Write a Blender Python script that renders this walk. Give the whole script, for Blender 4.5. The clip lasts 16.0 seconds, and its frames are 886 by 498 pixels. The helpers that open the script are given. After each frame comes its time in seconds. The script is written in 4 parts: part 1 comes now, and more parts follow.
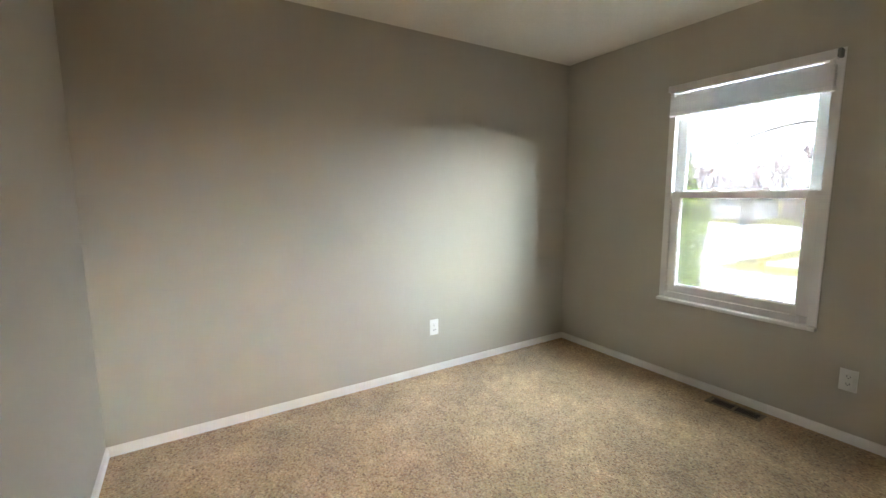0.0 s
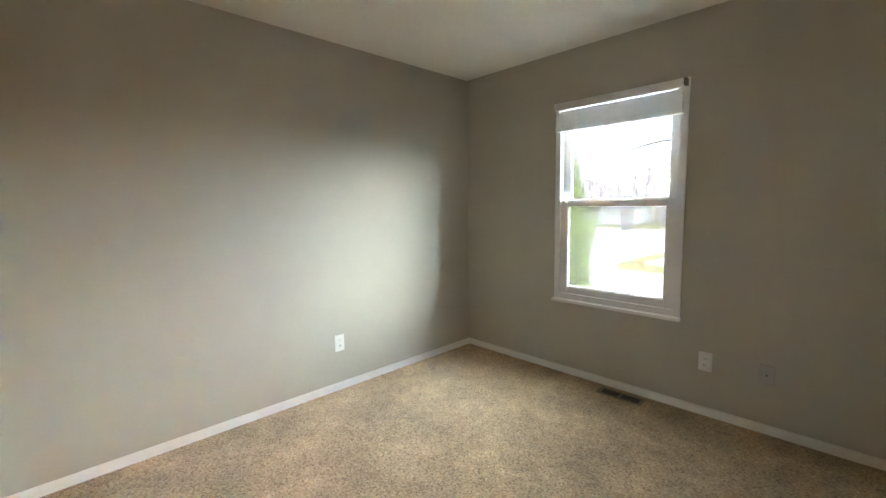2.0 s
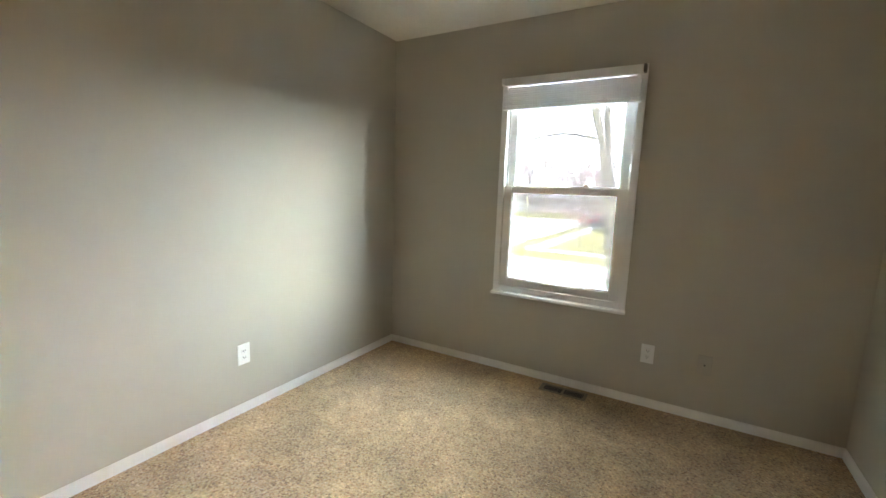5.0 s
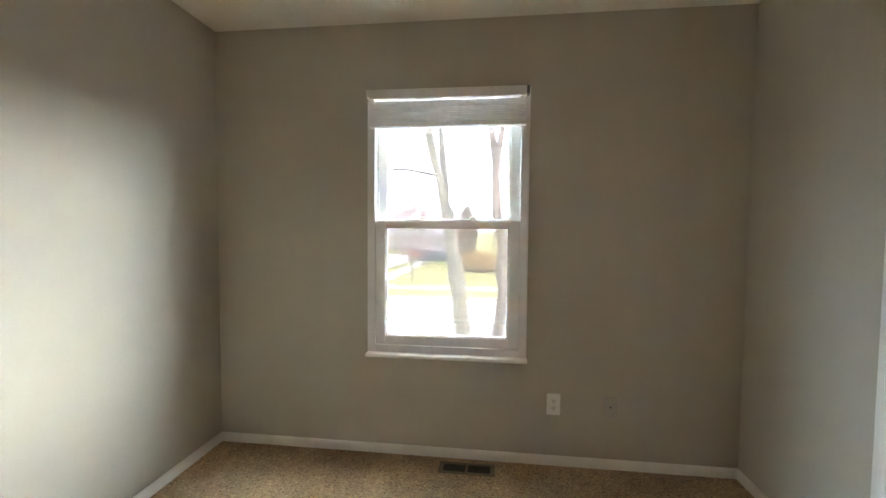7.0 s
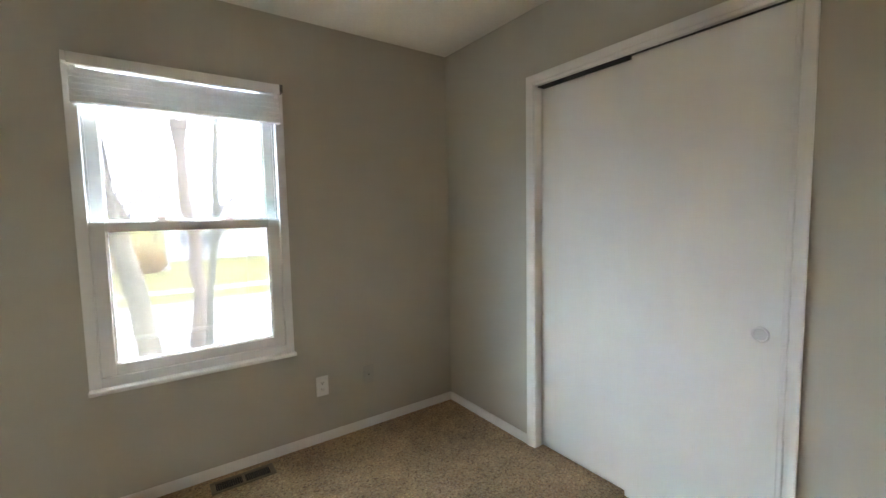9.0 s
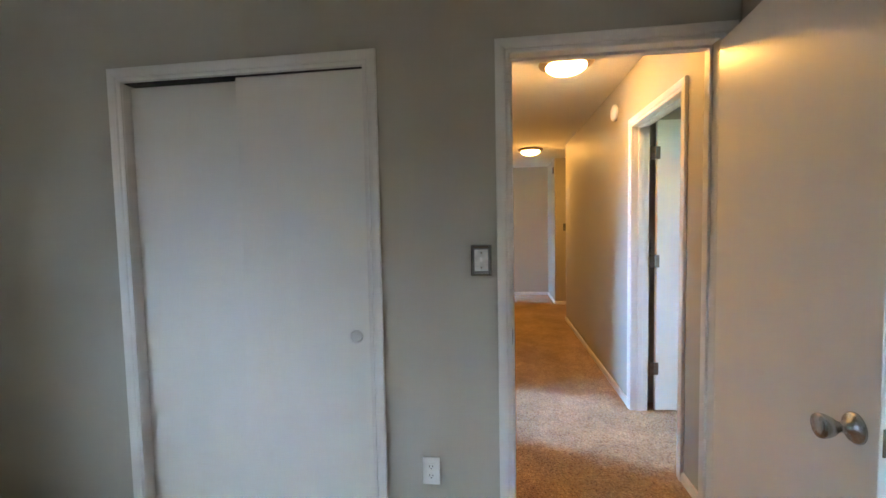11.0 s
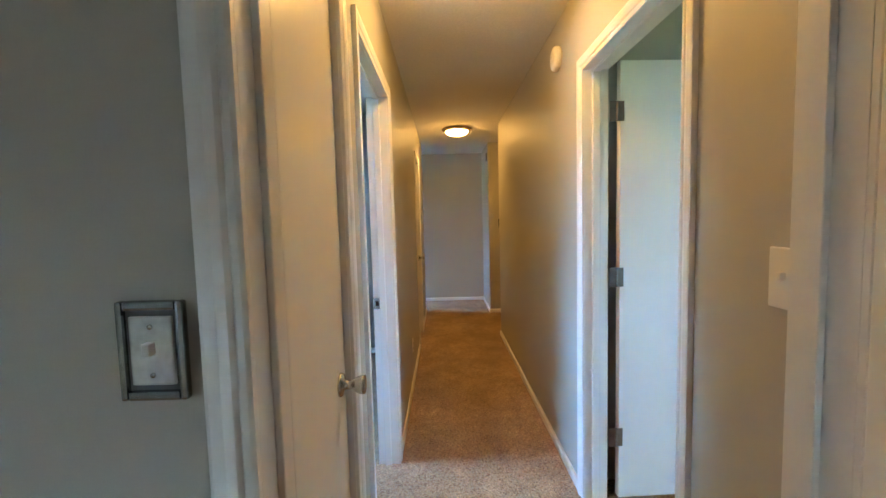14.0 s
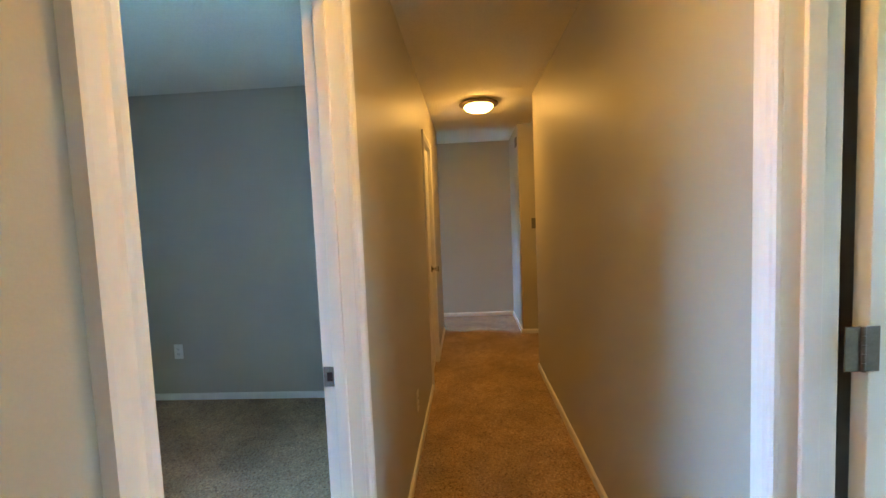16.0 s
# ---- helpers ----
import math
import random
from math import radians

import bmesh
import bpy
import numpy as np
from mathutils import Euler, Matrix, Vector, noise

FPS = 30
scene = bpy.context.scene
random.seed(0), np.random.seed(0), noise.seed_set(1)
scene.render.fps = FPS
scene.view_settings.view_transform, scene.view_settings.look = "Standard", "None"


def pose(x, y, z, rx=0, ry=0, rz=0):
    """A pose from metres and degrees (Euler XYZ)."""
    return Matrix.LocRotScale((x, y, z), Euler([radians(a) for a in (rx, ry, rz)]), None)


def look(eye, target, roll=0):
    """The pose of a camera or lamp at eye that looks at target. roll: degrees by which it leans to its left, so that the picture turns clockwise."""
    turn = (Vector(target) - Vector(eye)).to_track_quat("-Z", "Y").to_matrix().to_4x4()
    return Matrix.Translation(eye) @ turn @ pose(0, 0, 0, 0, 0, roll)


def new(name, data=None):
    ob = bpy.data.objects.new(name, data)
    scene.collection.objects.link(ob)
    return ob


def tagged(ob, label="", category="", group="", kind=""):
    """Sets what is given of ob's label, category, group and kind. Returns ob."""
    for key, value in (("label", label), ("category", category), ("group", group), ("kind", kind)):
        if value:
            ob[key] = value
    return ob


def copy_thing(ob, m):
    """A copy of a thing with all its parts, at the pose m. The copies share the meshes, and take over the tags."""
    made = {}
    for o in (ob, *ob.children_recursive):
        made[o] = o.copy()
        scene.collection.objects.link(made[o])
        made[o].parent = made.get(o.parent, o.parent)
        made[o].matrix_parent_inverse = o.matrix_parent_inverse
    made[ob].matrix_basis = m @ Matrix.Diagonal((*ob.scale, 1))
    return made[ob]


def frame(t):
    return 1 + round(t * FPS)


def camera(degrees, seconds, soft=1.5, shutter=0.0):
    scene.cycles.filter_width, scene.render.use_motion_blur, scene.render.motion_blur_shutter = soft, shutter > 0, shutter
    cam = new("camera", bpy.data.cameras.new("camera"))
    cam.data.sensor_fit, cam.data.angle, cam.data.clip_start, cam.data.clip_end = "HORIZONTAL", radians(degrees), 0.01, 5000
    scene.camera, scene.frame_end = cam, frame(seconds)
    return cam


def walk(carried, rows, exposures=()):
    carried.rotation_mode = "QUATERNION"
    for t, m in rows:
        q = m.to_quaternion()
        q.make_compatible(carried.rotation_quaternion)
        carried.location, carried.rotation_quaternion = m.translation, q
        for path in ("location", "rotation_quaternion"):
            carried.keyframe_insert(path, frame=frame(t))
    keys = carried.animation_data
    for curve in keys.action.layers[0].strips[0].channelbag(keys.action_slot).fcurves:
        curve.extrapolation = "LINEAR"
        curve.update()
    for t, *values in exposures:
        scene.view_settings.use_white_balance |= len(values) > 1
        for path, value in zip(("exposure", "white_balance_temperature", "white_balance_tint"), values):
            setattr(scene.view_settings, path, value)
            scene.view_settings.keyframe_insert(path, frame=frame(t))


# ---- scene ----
# ---- camera and walk ----
cam = camera(93.9, 16.0)
PATH = [
    (0, (2.584, -2.904, 1.34), (0.901, -1.855, 1.085), -0.4),
    (0.5, (2.608, -2.877, 1.318), (1.039, -1.662, 1.065), -0.6),
    (1, (2.597, -2.861, 1.339), (1.11, -1.545, 1.1), -0.9),
    (1.5, (2.612, -2.833, 1.35), (1.165, -1.469, 1.138), -0.9),
    (2, (2.601, -2.842, 1.338), (1.171, -1.46, 1.127), -0.9),
    (2.5, (2.599, -2.835, 1.335), (1.181, -1.44, 1.131), -1.0),
    (3, (2.597, -2.831, 1.346), (1.197, -1.418, 1.136), -0.9),
    (3.5, (2.569, -2.824, 1.337), (1.222, -1.365, 1.109), -0.2),
    (5.8, (1.87, -2.565, 1.321), (1.193, -0.701, 1.066), 2.1),
    (6, (1.86, -2.496, 1.355), (1.267, -0.6, 1.127), 1.9),
    (6.5, (1.745, -2.348, 1.345), (1.284, -0.404, 1.266), 1.5),
    (7, (1.612, -2.275, 1.307), (1.374, -0.291, 1.214), 0.5),
    (7.5, (1.44, -2.266, 1.345), (1.566, -0.274, 1.222), -2.0),
    (8, (1.356, -2.301, 1.337), (1.67, -0.33, 1.211), -0.8),
    (8.5, (1.264, -2.377, 1.34), (1.979, -0.517, 1.169), -1.9),
    (9, (1.174, -2.376, 1.355), (2.324, -0.747, 1.196), -1.1),
    (9.5, (1.113, -2.282, 1.382), (2.65, -1.007, 1.267), -2.3),
    (10, (1.152, -2.330, 1.380), (2.939, -1.438, 1.293), -2.4),
    (10.2, (1.152, -2.340, 1.383), (3.014, -1.618, 1.300), -2.2),
    (12.3, (1.593, -2.668, 1.376), (3.585, -2.621, 1.196), -0.1),
    (12.5, (1.66, -2.677, 1.376), (3.652, -2.644, 1.196), -0.3),
    (13, (1.921, -2.667, 1.39), (3.915, -2.688, 1.232), -0.7),
    (13.5, (2.151, -2.703, 1.378), (4.144, -2.729, 1.221), -0.7),
    (14, (2.395, -2.742, 1.39), (4.389, -2.74, 1.244), -1.5),
    (14.5, (2.693, -2.756, 1.384), (4.69, -2.798, 1.273), -3.1),
    (15, (2.99, -2.757, 1.395), (4.986, -2.839, 1.293), -2.9),
    (15.5, (3.239, -2.788, 1.384), (5.235, -2.77, 1.263), -2.0),
    (16, (3.464, -2.789, 1.378), (5.456, -2.669, 1.243), -2.4),
]
EXPOSURES = [(0, 7.36, 7200, 4), (3.5, 7.36, 7100, 0), (6, 7.40, 7500, 4), (8, 7.34, 7450, 5), (9, 7.48, 7050, 4), (9.5, 7.4, 7350, 7), (10.2, 7.2, 6650, 6), (12.3, 7.02, 6050, 1), (13, 6.92, 5950, 0), (14, 6.80, 5750, -4), (14.5, 6.80, 5850, -5), (15, 6.52, 5600, -5), (15.5, 6.58, 5850, -5), (16, 6.68, 6450, -4)]
walk(cam, [(t, look(eye, target, roll)) for t, eye, target, roll in PATH], EXPOSURES)

# ---- world, sun, exposure ----
world = bpy.data.worlds.new("overcast_sky")
scene.world = world
world.use_nodes = True
wn = world.node_tree.nodes
wl = world.node_tree.links
sky = wn.new("ShaderNodeTexSky")
sky.sky_type = "NISHITA"
sky.sun_disc = False
sky.sun_elevation = radians(8)
sky.sun_rotation = radians(54)
sky.dust_density = 4.0
cloud = wn.new("ShaderNodeMix")
cloud.data_type = "RGBA"
cloud.inputs["Factor"].default_value = 0.75
wl.new(sky.outputs["Color"], cloud.inputs["A"])
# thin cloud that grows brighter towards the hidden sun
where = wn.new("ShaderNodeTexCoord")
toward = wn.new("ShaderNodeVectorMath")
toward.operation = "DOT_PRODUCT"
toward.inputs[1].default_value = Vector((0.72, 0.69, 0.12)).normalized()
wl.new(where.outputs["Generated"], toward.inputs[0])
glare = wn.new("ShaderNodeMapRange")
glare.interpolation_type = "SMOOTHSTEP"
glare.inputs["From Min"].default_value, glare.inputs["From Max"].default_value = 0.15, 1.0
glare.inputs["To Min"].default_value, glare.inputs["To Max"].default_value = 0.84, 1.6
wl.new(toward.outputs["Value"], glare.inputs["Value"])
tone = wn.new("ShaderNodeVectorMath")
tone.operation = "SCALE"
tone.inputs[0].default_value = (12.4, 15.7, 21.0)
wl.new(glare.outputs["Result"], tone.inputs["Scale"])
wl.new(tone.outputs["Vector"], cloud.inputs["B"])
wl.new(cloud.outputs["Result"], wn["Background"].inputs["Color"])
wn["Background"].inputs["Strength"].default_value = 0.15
sun_data = bpy.data.lights.new("sun", "SUN")
sun_data.energy = 0.052
sun_data.angle = radians(37)
sun_data.color = (0.70, 0.87, 1.0)
sun = new("sun", sun_data)
sun.matrix_world = look((40.5, 29.0, 6.6), (0, 0, 0))


# ---- materials ----
def mat(name, color, rough=0.6, metal=0.0, var=0.08, var_scale=3.0, bump=0.0, bump_scale=200.0, fine=0.0, fine_scale=150.0,
        coords="Object", stretch=(1, 1, 1), rand=0.0, spec=0.5, bump_dist=0.002):
    m = bpy.data.materials.new(name)
    m.use_nodes = True
    nt = m.node_tree
    b = nt.nodes["Principled BSDF"]
    b.inputs["Roughness"].default_value = rough
    b.inputs["Metallic"].default_value = metal
    b.inputs["Specular IOR Level"].default_value = spec
    tc = nt.nodes.new("ShaderNodeTexCoord")
    mp = nt.nodes.new("ShaderNodeMapping")
    mp.inputs["Scale"].default_value = stretch
    nt.links.new(tc.outputs[coords], mp.inputs["Vector"])
    n1 = nt.nodes.new("ShaderNodeTexNoise")
    n1.inputs["Scale"].default_value = var_scale
    n1.inputs["Detail"].default_value = 4
    nt.links.new(mp.outputs["Vector"], n1.inputs["Vector"])
    n2 = nt.nodes.new("ShaderNodeTexNoise")
    n2.inputs["Scale"].default_value = fine_scale
    n2.inputs["Detail"].default_value = 2
    nt.links.new(mp.outputs["Vector"], n2.inputs["Vector"])

    def ramp(src, amount):
        r = nt.nodes.new("ShaderNodeMapRange")
        r.inputs["From Min"].default_value, r.inputs["From Max"].default_value = 0.3, 0.7
        r.inputs["To Min"].default_value, r.inputs["To Max"].default_value = 1 - amount, 1 + amount
        nt.links.new(src, r.inputs["Value"])
        return r.outputs["Result"]
    mul = nt.nodes.new("ShaderNodeMath")
    mul.operation = "MULTIPLY"
    nt.links.new(ramp(n1.outputs["Fac"], var), mul.inputs[0])
    nt.links.new(ramp(n2.outputs["Fac"], fine), mul.inputs[1])
    out = mul.outputs["Value"]
    if rand:
        oi = nt.nodes.new("ShaderNodeObjectInfo")
        r = nt.nodes.new("ShaderNodeMapRange")
        r.inputs["To Min"].default_value, r.inputs["To Max"].default_value = 1 - rand, 1 + rand
        nt.links.new(oi.outputs["Random"], r.inputs["Value"])
        k = nt.nodes.new("ShaderNodeMath")
        k.operation = "MULTIPLY"
        nt.links.new(out, k.inputs[0])
        nt.links.new(r.outputs["Result"], k.inputs[1])
        out = k.outputs["Value"]
    vm = nt.nodes.new("ShaderNodeVectorMath")
    vm.operation = "SCALE"
    vm.inputs[0].default_value = color
    nt.links.new(out, vm.inputs["Scale"])
    nt.links.new(vm.outputs["Vector"], b.inputs["Base Color"])
    if bump:
        bp = nt.nodes.new("ShaderNodeBump")
        bp.inputs["Strength"].default_value = bump
        bp.inputs["Distance"].default_value = bump_dist
        n3 = nt.nodes.new("ShaderNodeTexNoise")
        n3.inputs["Scale"].default_value = bump_scale
        n3.inputs["Detail"].default_value = 3
        nt.links.new(mp.outputs["Vector"], n3.inputs["Vector"])
        nt.links.new(n3.outputs["Fac"], bp.inputs["Height"])
        nt.links.new(bp.outputs["Normal"], b.inputs["Normal"])
    return m


def glow(name, color, strength):
    m = bpy.data.materials.new(name)
    m.use_nodes = True
    b = m.node_tree.nodes["Principled BSDF"]
    b.inputs["Base Color"].default_value = (0.8, 0.78, 0.72, 1)
    b.inputs["Roughness"].default_value = 0.3
    b.inputs["Emission Color"].default_value = (*color, 1)
    b.inputs["Emission Strength"].default_value = strength
    return m


def filter_glass(name, tint, veil=0.0):
    m = bpy.data.materials.new(name)
    m.use_nodes = True
    nt = m.node_tree
    nt.nodes.remove(nt.nodes["Principled BSDF"])
    tr = nt.nodes.new("ShaderNodeBsdfTransparent")
    tr.inputs["Color"].default_value = (*tint, 1)
    gl = nt.nodes.new("ShaderNodeBsdfGlossy")
    gl.inputs["Roughness"].default_value = 0.02
    fr = nt.nodes.new("ShaderNodeFresnel")
    fr.inputs["IOR"].default_value = 1.45
    mx = nt.nodes.new("ShaderNodeMixShader")
    nt.links.new(fr.outputs["Fac"], mx.inputs["Fac"])
    nt.links.new(tr.outputs["BSDF"], mx.inputs[1])
    nt.links.new(gl.outputs["BSDF"], mx.inputs[2])
    out = mx.outputs["Shader"]
    if veil:
        # a thin translucent film that imitates the veil of glare over the view
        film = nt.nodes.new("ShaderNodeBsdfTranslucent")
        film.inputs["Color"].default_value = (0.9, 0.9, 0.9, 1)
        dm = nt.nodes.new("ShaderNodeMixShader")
        dm.inputs["Fac"].default_value = veil
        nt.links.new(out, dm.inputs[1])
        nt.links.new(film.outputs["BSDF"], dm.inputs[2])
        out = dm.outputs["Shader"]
    nt.links.new(out, nt.nodes["Material Output"].inputs["Surface"])
    return m


def carpet_mat():
    """Cut pile in mixed yarns: each tuft takes its own tan, brown or reddish shade."""
    m = mat("tan_carpet", (1.0, 1.0, 1.0), rough=0.95, var=0.22, var_scale=2.6, fine=0.28, fine_scale=80, bump=0.9, bump_scale=100, spec=0.1, bump_dist=0.013)
    nt = m.node_tree
    b = nt.nodes["Principled BSDF"]
    b.inputs["Sheen Weight"].default_value = 0.2
    b.inputs["Sheen Roughness"].default_value = 0.6
    src = b.inputs["Base Color"].links[0].from_socket
    # vacuum strokes and footprints: broad, soft, uneven
    wv = nt.nodes.new("ShaderNodeTexNoise")
    wv.inputs["Scale"].default_value = 7.5
    wv.inputs["Detail"].default_value = 3
    wv.inputs["Distortion"].default_value = 1.2
    nt.links.new(nt.nodes["Texture Coordinate"].outputs["Object"], wv.inputs["Vector"])
    st = nt.nodes.new("ShaderNodeMapRange")
    st.inputs["From Min"].default_value, st.inputs["From Max"].default_value = 0.35, 0.65
    st.inputs["To Min"].default_value, st.inputs["To Max"].default_value = 0.86, 1.1
    nt.links.new(wv.outputs["Fac"], st.inputs["Value"])
    v = nt.nodes.new("ShaderNodeTexVoronoi")
    v.inputs["Scale"].default_value = 125
    nt.links.new(nt.nodes["Texture Coordinate"].outputs["Object"], v.inputs["Vector"])
    sep = nt.nodes.new("ShaderNodeSeparateColor")
    nt.links.new(v.outputs["Color"], sep.inputs["Color"])
    yarn = nt.nodes.new("ShaderNodeValToRGB")
    cr = yarn.color_ramp
    cr.elements[0].position, cr.elements[0].color = 0.0, (0.205, 0.117, 0.056, 1)
    cr.elements[1].position, cr.elements[1].color = 1.0, (0.51, 0.355, 0.195, 1)
    for at, col in ((0.2, (0.37, 0.216, 0.108, 1)), (0.42, (0.39, 0.256, 0.13, 1)), (0.75, (0.41, 0.278, 0.145, 1))):
        k = cr.elements.new(at)
        k.color = col
    nt.links.new(sep.outputs["Red"], yarn.inputs["Fac"])
    sc = nt.nodes.new("ShaderNodeVectorMath")
    sc.operation = "SCALE"
    nt.links.new(yarn.outputs["Color"], sc.inputs[0])
    nt.links.new(st.outputs["Result"], sc.inputs["Scale"])
    mu = nt.nodes.new("ShaderNodeVectorMath")
    mu.operation = "MULTIPLY"
    nt.links.new(src, mu.inputs[0])
    nt.links.new(sc.outputs["Vector"], mu.inputs[1])
    nt.links.new(mu.outputs["Vector"], b.inputs["Base Color"])
    return m


PAINT = mat("greige_wall_paint", (0.475, 0.452, 0.388), rough=0.5, var=0.025, var_scale=1.5, fine=0.015, fine_scale=300, bump=0.12, bump_scale=320, spec=0.35)
CEIL = mat("textured_ceiling_paint", (0.86, 0.84, 0.79), rough=0.85, var=0.02, var_scale=2, fine=0.03, fine_scale=90, bump=0.5, bump_scale=70, bump_dist=0.004)
TRIM = mat("white_trim_paint", (0.80, 0.79, 0.77), rough=0.35, var=0.03, var_scale=4, fine=0.01, bump=0.06, bump_scale=120)
DOORP = mat("white_door_paint", (0.83, 0.82, 0.79), rough=0.32, var=0.012, var_scale=1.2, fine=0.0, fine_scale=60, bump=0.03, bump_scale=34, stretch=(6, 6, 0.35), bump_dist=0.0015)
VINYL = mat("white_vinyl", (0.80, 0.80, 0.80), rough=0.38, var=0.025, var_scale=5)
BLIND = mat("white_blind_fabric", (0.72, 0.72, 0.71), rough=0.8, var=0.03, var_scale=6, fine=0.05, fine_scale=260, bump=0.2, bump_scale=400)
tl = BLIND.node_tree.nodes.new("ShaderNodeBsdfTranslucent")
tl.inputs["Color"].default_value = (0.66, 0.66, 0.68, 1)
tmix = BLIND.node_tree.nodes.new("ShaderNodeMixShader")
tmix.inputs["Fac"].default_value = 0.15
BLIND.node_tree.links.new(BLIND.node_tree.nodes["Principled BSDF"].outputs["BSDF"], tmix.inputs[1])
BLIND.node_tree.links.new(tl.outputs["BSDF"], tmix.inputs[2])
BLIND.node_tree.links.new(tmix.outputs["Shader"], BLIND.node_tree.nodes["Material Output"].inputs["Surface"])
PLASTIC = mat("white_plastic", (0.80, 0.80, 0.78), rough=0.35, var=0.02)
SLOT = mat("dark_slot", (0.03, 0.03, 0.03), rough=0.6)
NICKEL = mat("brushed_nickel", (0.46, 0.46, 0.45), rough=0.25, metal=1.0, var=0.08, var_scale=30, fine=0.06)
CHROME = mat("polished_steel_plate", (0.30, 0.31, 0.31), rough=0.2, metal=1.0, var=0.05, var_scale=20)
BROWN = mat("brown_register_metal", (0.075, 0.045, 0.028), rough=0.5, metal=0.3, var=0.15, var_scale=20)
TANMETAL = mat("tan_register_paint", (0.2, 0.145, 0.09), rough=0.5, var=0.15, var_scale=20)
HINGE = mat("aged_bronze_hinge", (0.21, 0.18, 0.145), rough=0.38, metal=1.0, var=0.15, var_scale=25, fine=0.08)
DARK = mat("well_shade", (0.02, 0.018, 0.016), rough=0.9)
GREYCAP = mat("grey_bracket", (0.14, 0.14, 0.14), rough=0.5)
LAMP_RIM = mat("satin_bronze_pan", (0.34, 0.27, 0.21), rough=0.35, metal=0.8, var=0.05)
DOME = glow("lit_opal_glass", (1.0, 0.475, 0.11), 0.8)
# dark tint dims the view outdoors, in place of a lower exposure
GLASS = filter_glass("window_glass", (0.112, 0.104, 0.104), 0.0014)
# tints of unseen panes set how strong and blue each room's daylight is
THIN_GLASS = filter_glass("blue_daylight_filter", (0.25, 0.305, 0.37))
GREY_GLASS = filter_glass("grey_daylight_filter", (0.35, 0.37, 0.39))
LANDING_GLASS = filter_glass("landing_daylight_filter", (0.26, 0.29, 0.33))
CARPET = carpet_mat()
PATCHP = mat("painted_cable_plate", (0.44, 0.425, 0.385), rough=0.5, var=0.06, var_scale=12)
# darker than the door: the shade of the pull's recess put into colour
CUP = mat("pull_cup_shade", (0.67, 0.66, 0.64), rough=0.5, var=0.03)
SIDING = mat("pale_siding", (0.6, 0.6, 0.57), rough=0.7)


# ---- mesh helpers ----
def finish(name, bm, material, smooth=False):
    me = bpy.data.meshes.new(name)
    bmesh.ops.recalc_face_normals(bm, faces=bm.faces)
    bm.to_mesh(me)
    bm.free()
    me.materials.append(material)
    if smooth:
        me.polygons.foreach_set("use_smooth", [True] * len(me.polygons))
    return me


def part(name, bm, material, parent=None, label="", smooth=False):
    ob = new(name, finish(name, bm, material, smooth))
    if parent is not None:
        ob.parent = parent
    if label:
        ob["label"] = label
    return ob


def thing(name, m, label, category, group="", kind=""):
    ob = new(name)
    ob.empty_display_size = 0.05
    ob.matrix_basis = m
    return tagged(ob, label, category, group, kind)


def box(x0, x1, y0, y1, z0, z1, bevel=0.0, seg=2, bm=None):
    one = bmesh.new()
    vs = [one.verts.new((x, y, z)) for z in (z0, z1) for y in (y0, y1) for x in (x0, x1)]
    for f in ((0, 1, 3, 2), (4, 6, 7, 5), (0, 4, 5, 1), (2, 3, 7, 6), (0, 2, 6, 4), (1, 5, 7, 3)):
        one.faces.new([vs[i] for i in f])
    if bevel:
        bmesh.ops.bevel(one, geom=one.edges[:], offset=bevel, segments=seg, affect="EDGES", profile=0.6)
    if bm is None:
        return one
    me = bpy.data.meshes.new("tmp")
    one.to_mesh(me)
    one.free()
    bm.from_mesh(me)
    bpy.data.meshes.remove(me)
    return bm


def lathe(profile, seg=28, axis="Z"):
    """Turns (radius, height) pairs about an axis."""
    bm = bmesh.new()
    rings = []
    for r, h in profile:
        ring = []
        for i in range(seg):
            a = 2 * math.pi * i / seg
            c, s = r * math.cos(a), r * math.sin(a)
            ring.append(bm.verts.new({"Z": (c, s, h), "Y": (c, h, s), "X": (h, c, s)}[axis]))
        rings.append(ring)
    for a, b in zip(rings, rings[1:]):
        for i in range(seg):
            bm.faces.new((a[i], a[(i + 1) % seg], b[(i + 1) % seg], b[i]))
    bm.faces.new(rings[0])
    bm.faces.new(rings[-1][::-1])
    bmesh.ops.remove_doubles(bm, verts=bm.verts, dist=1e-5)
    return bm


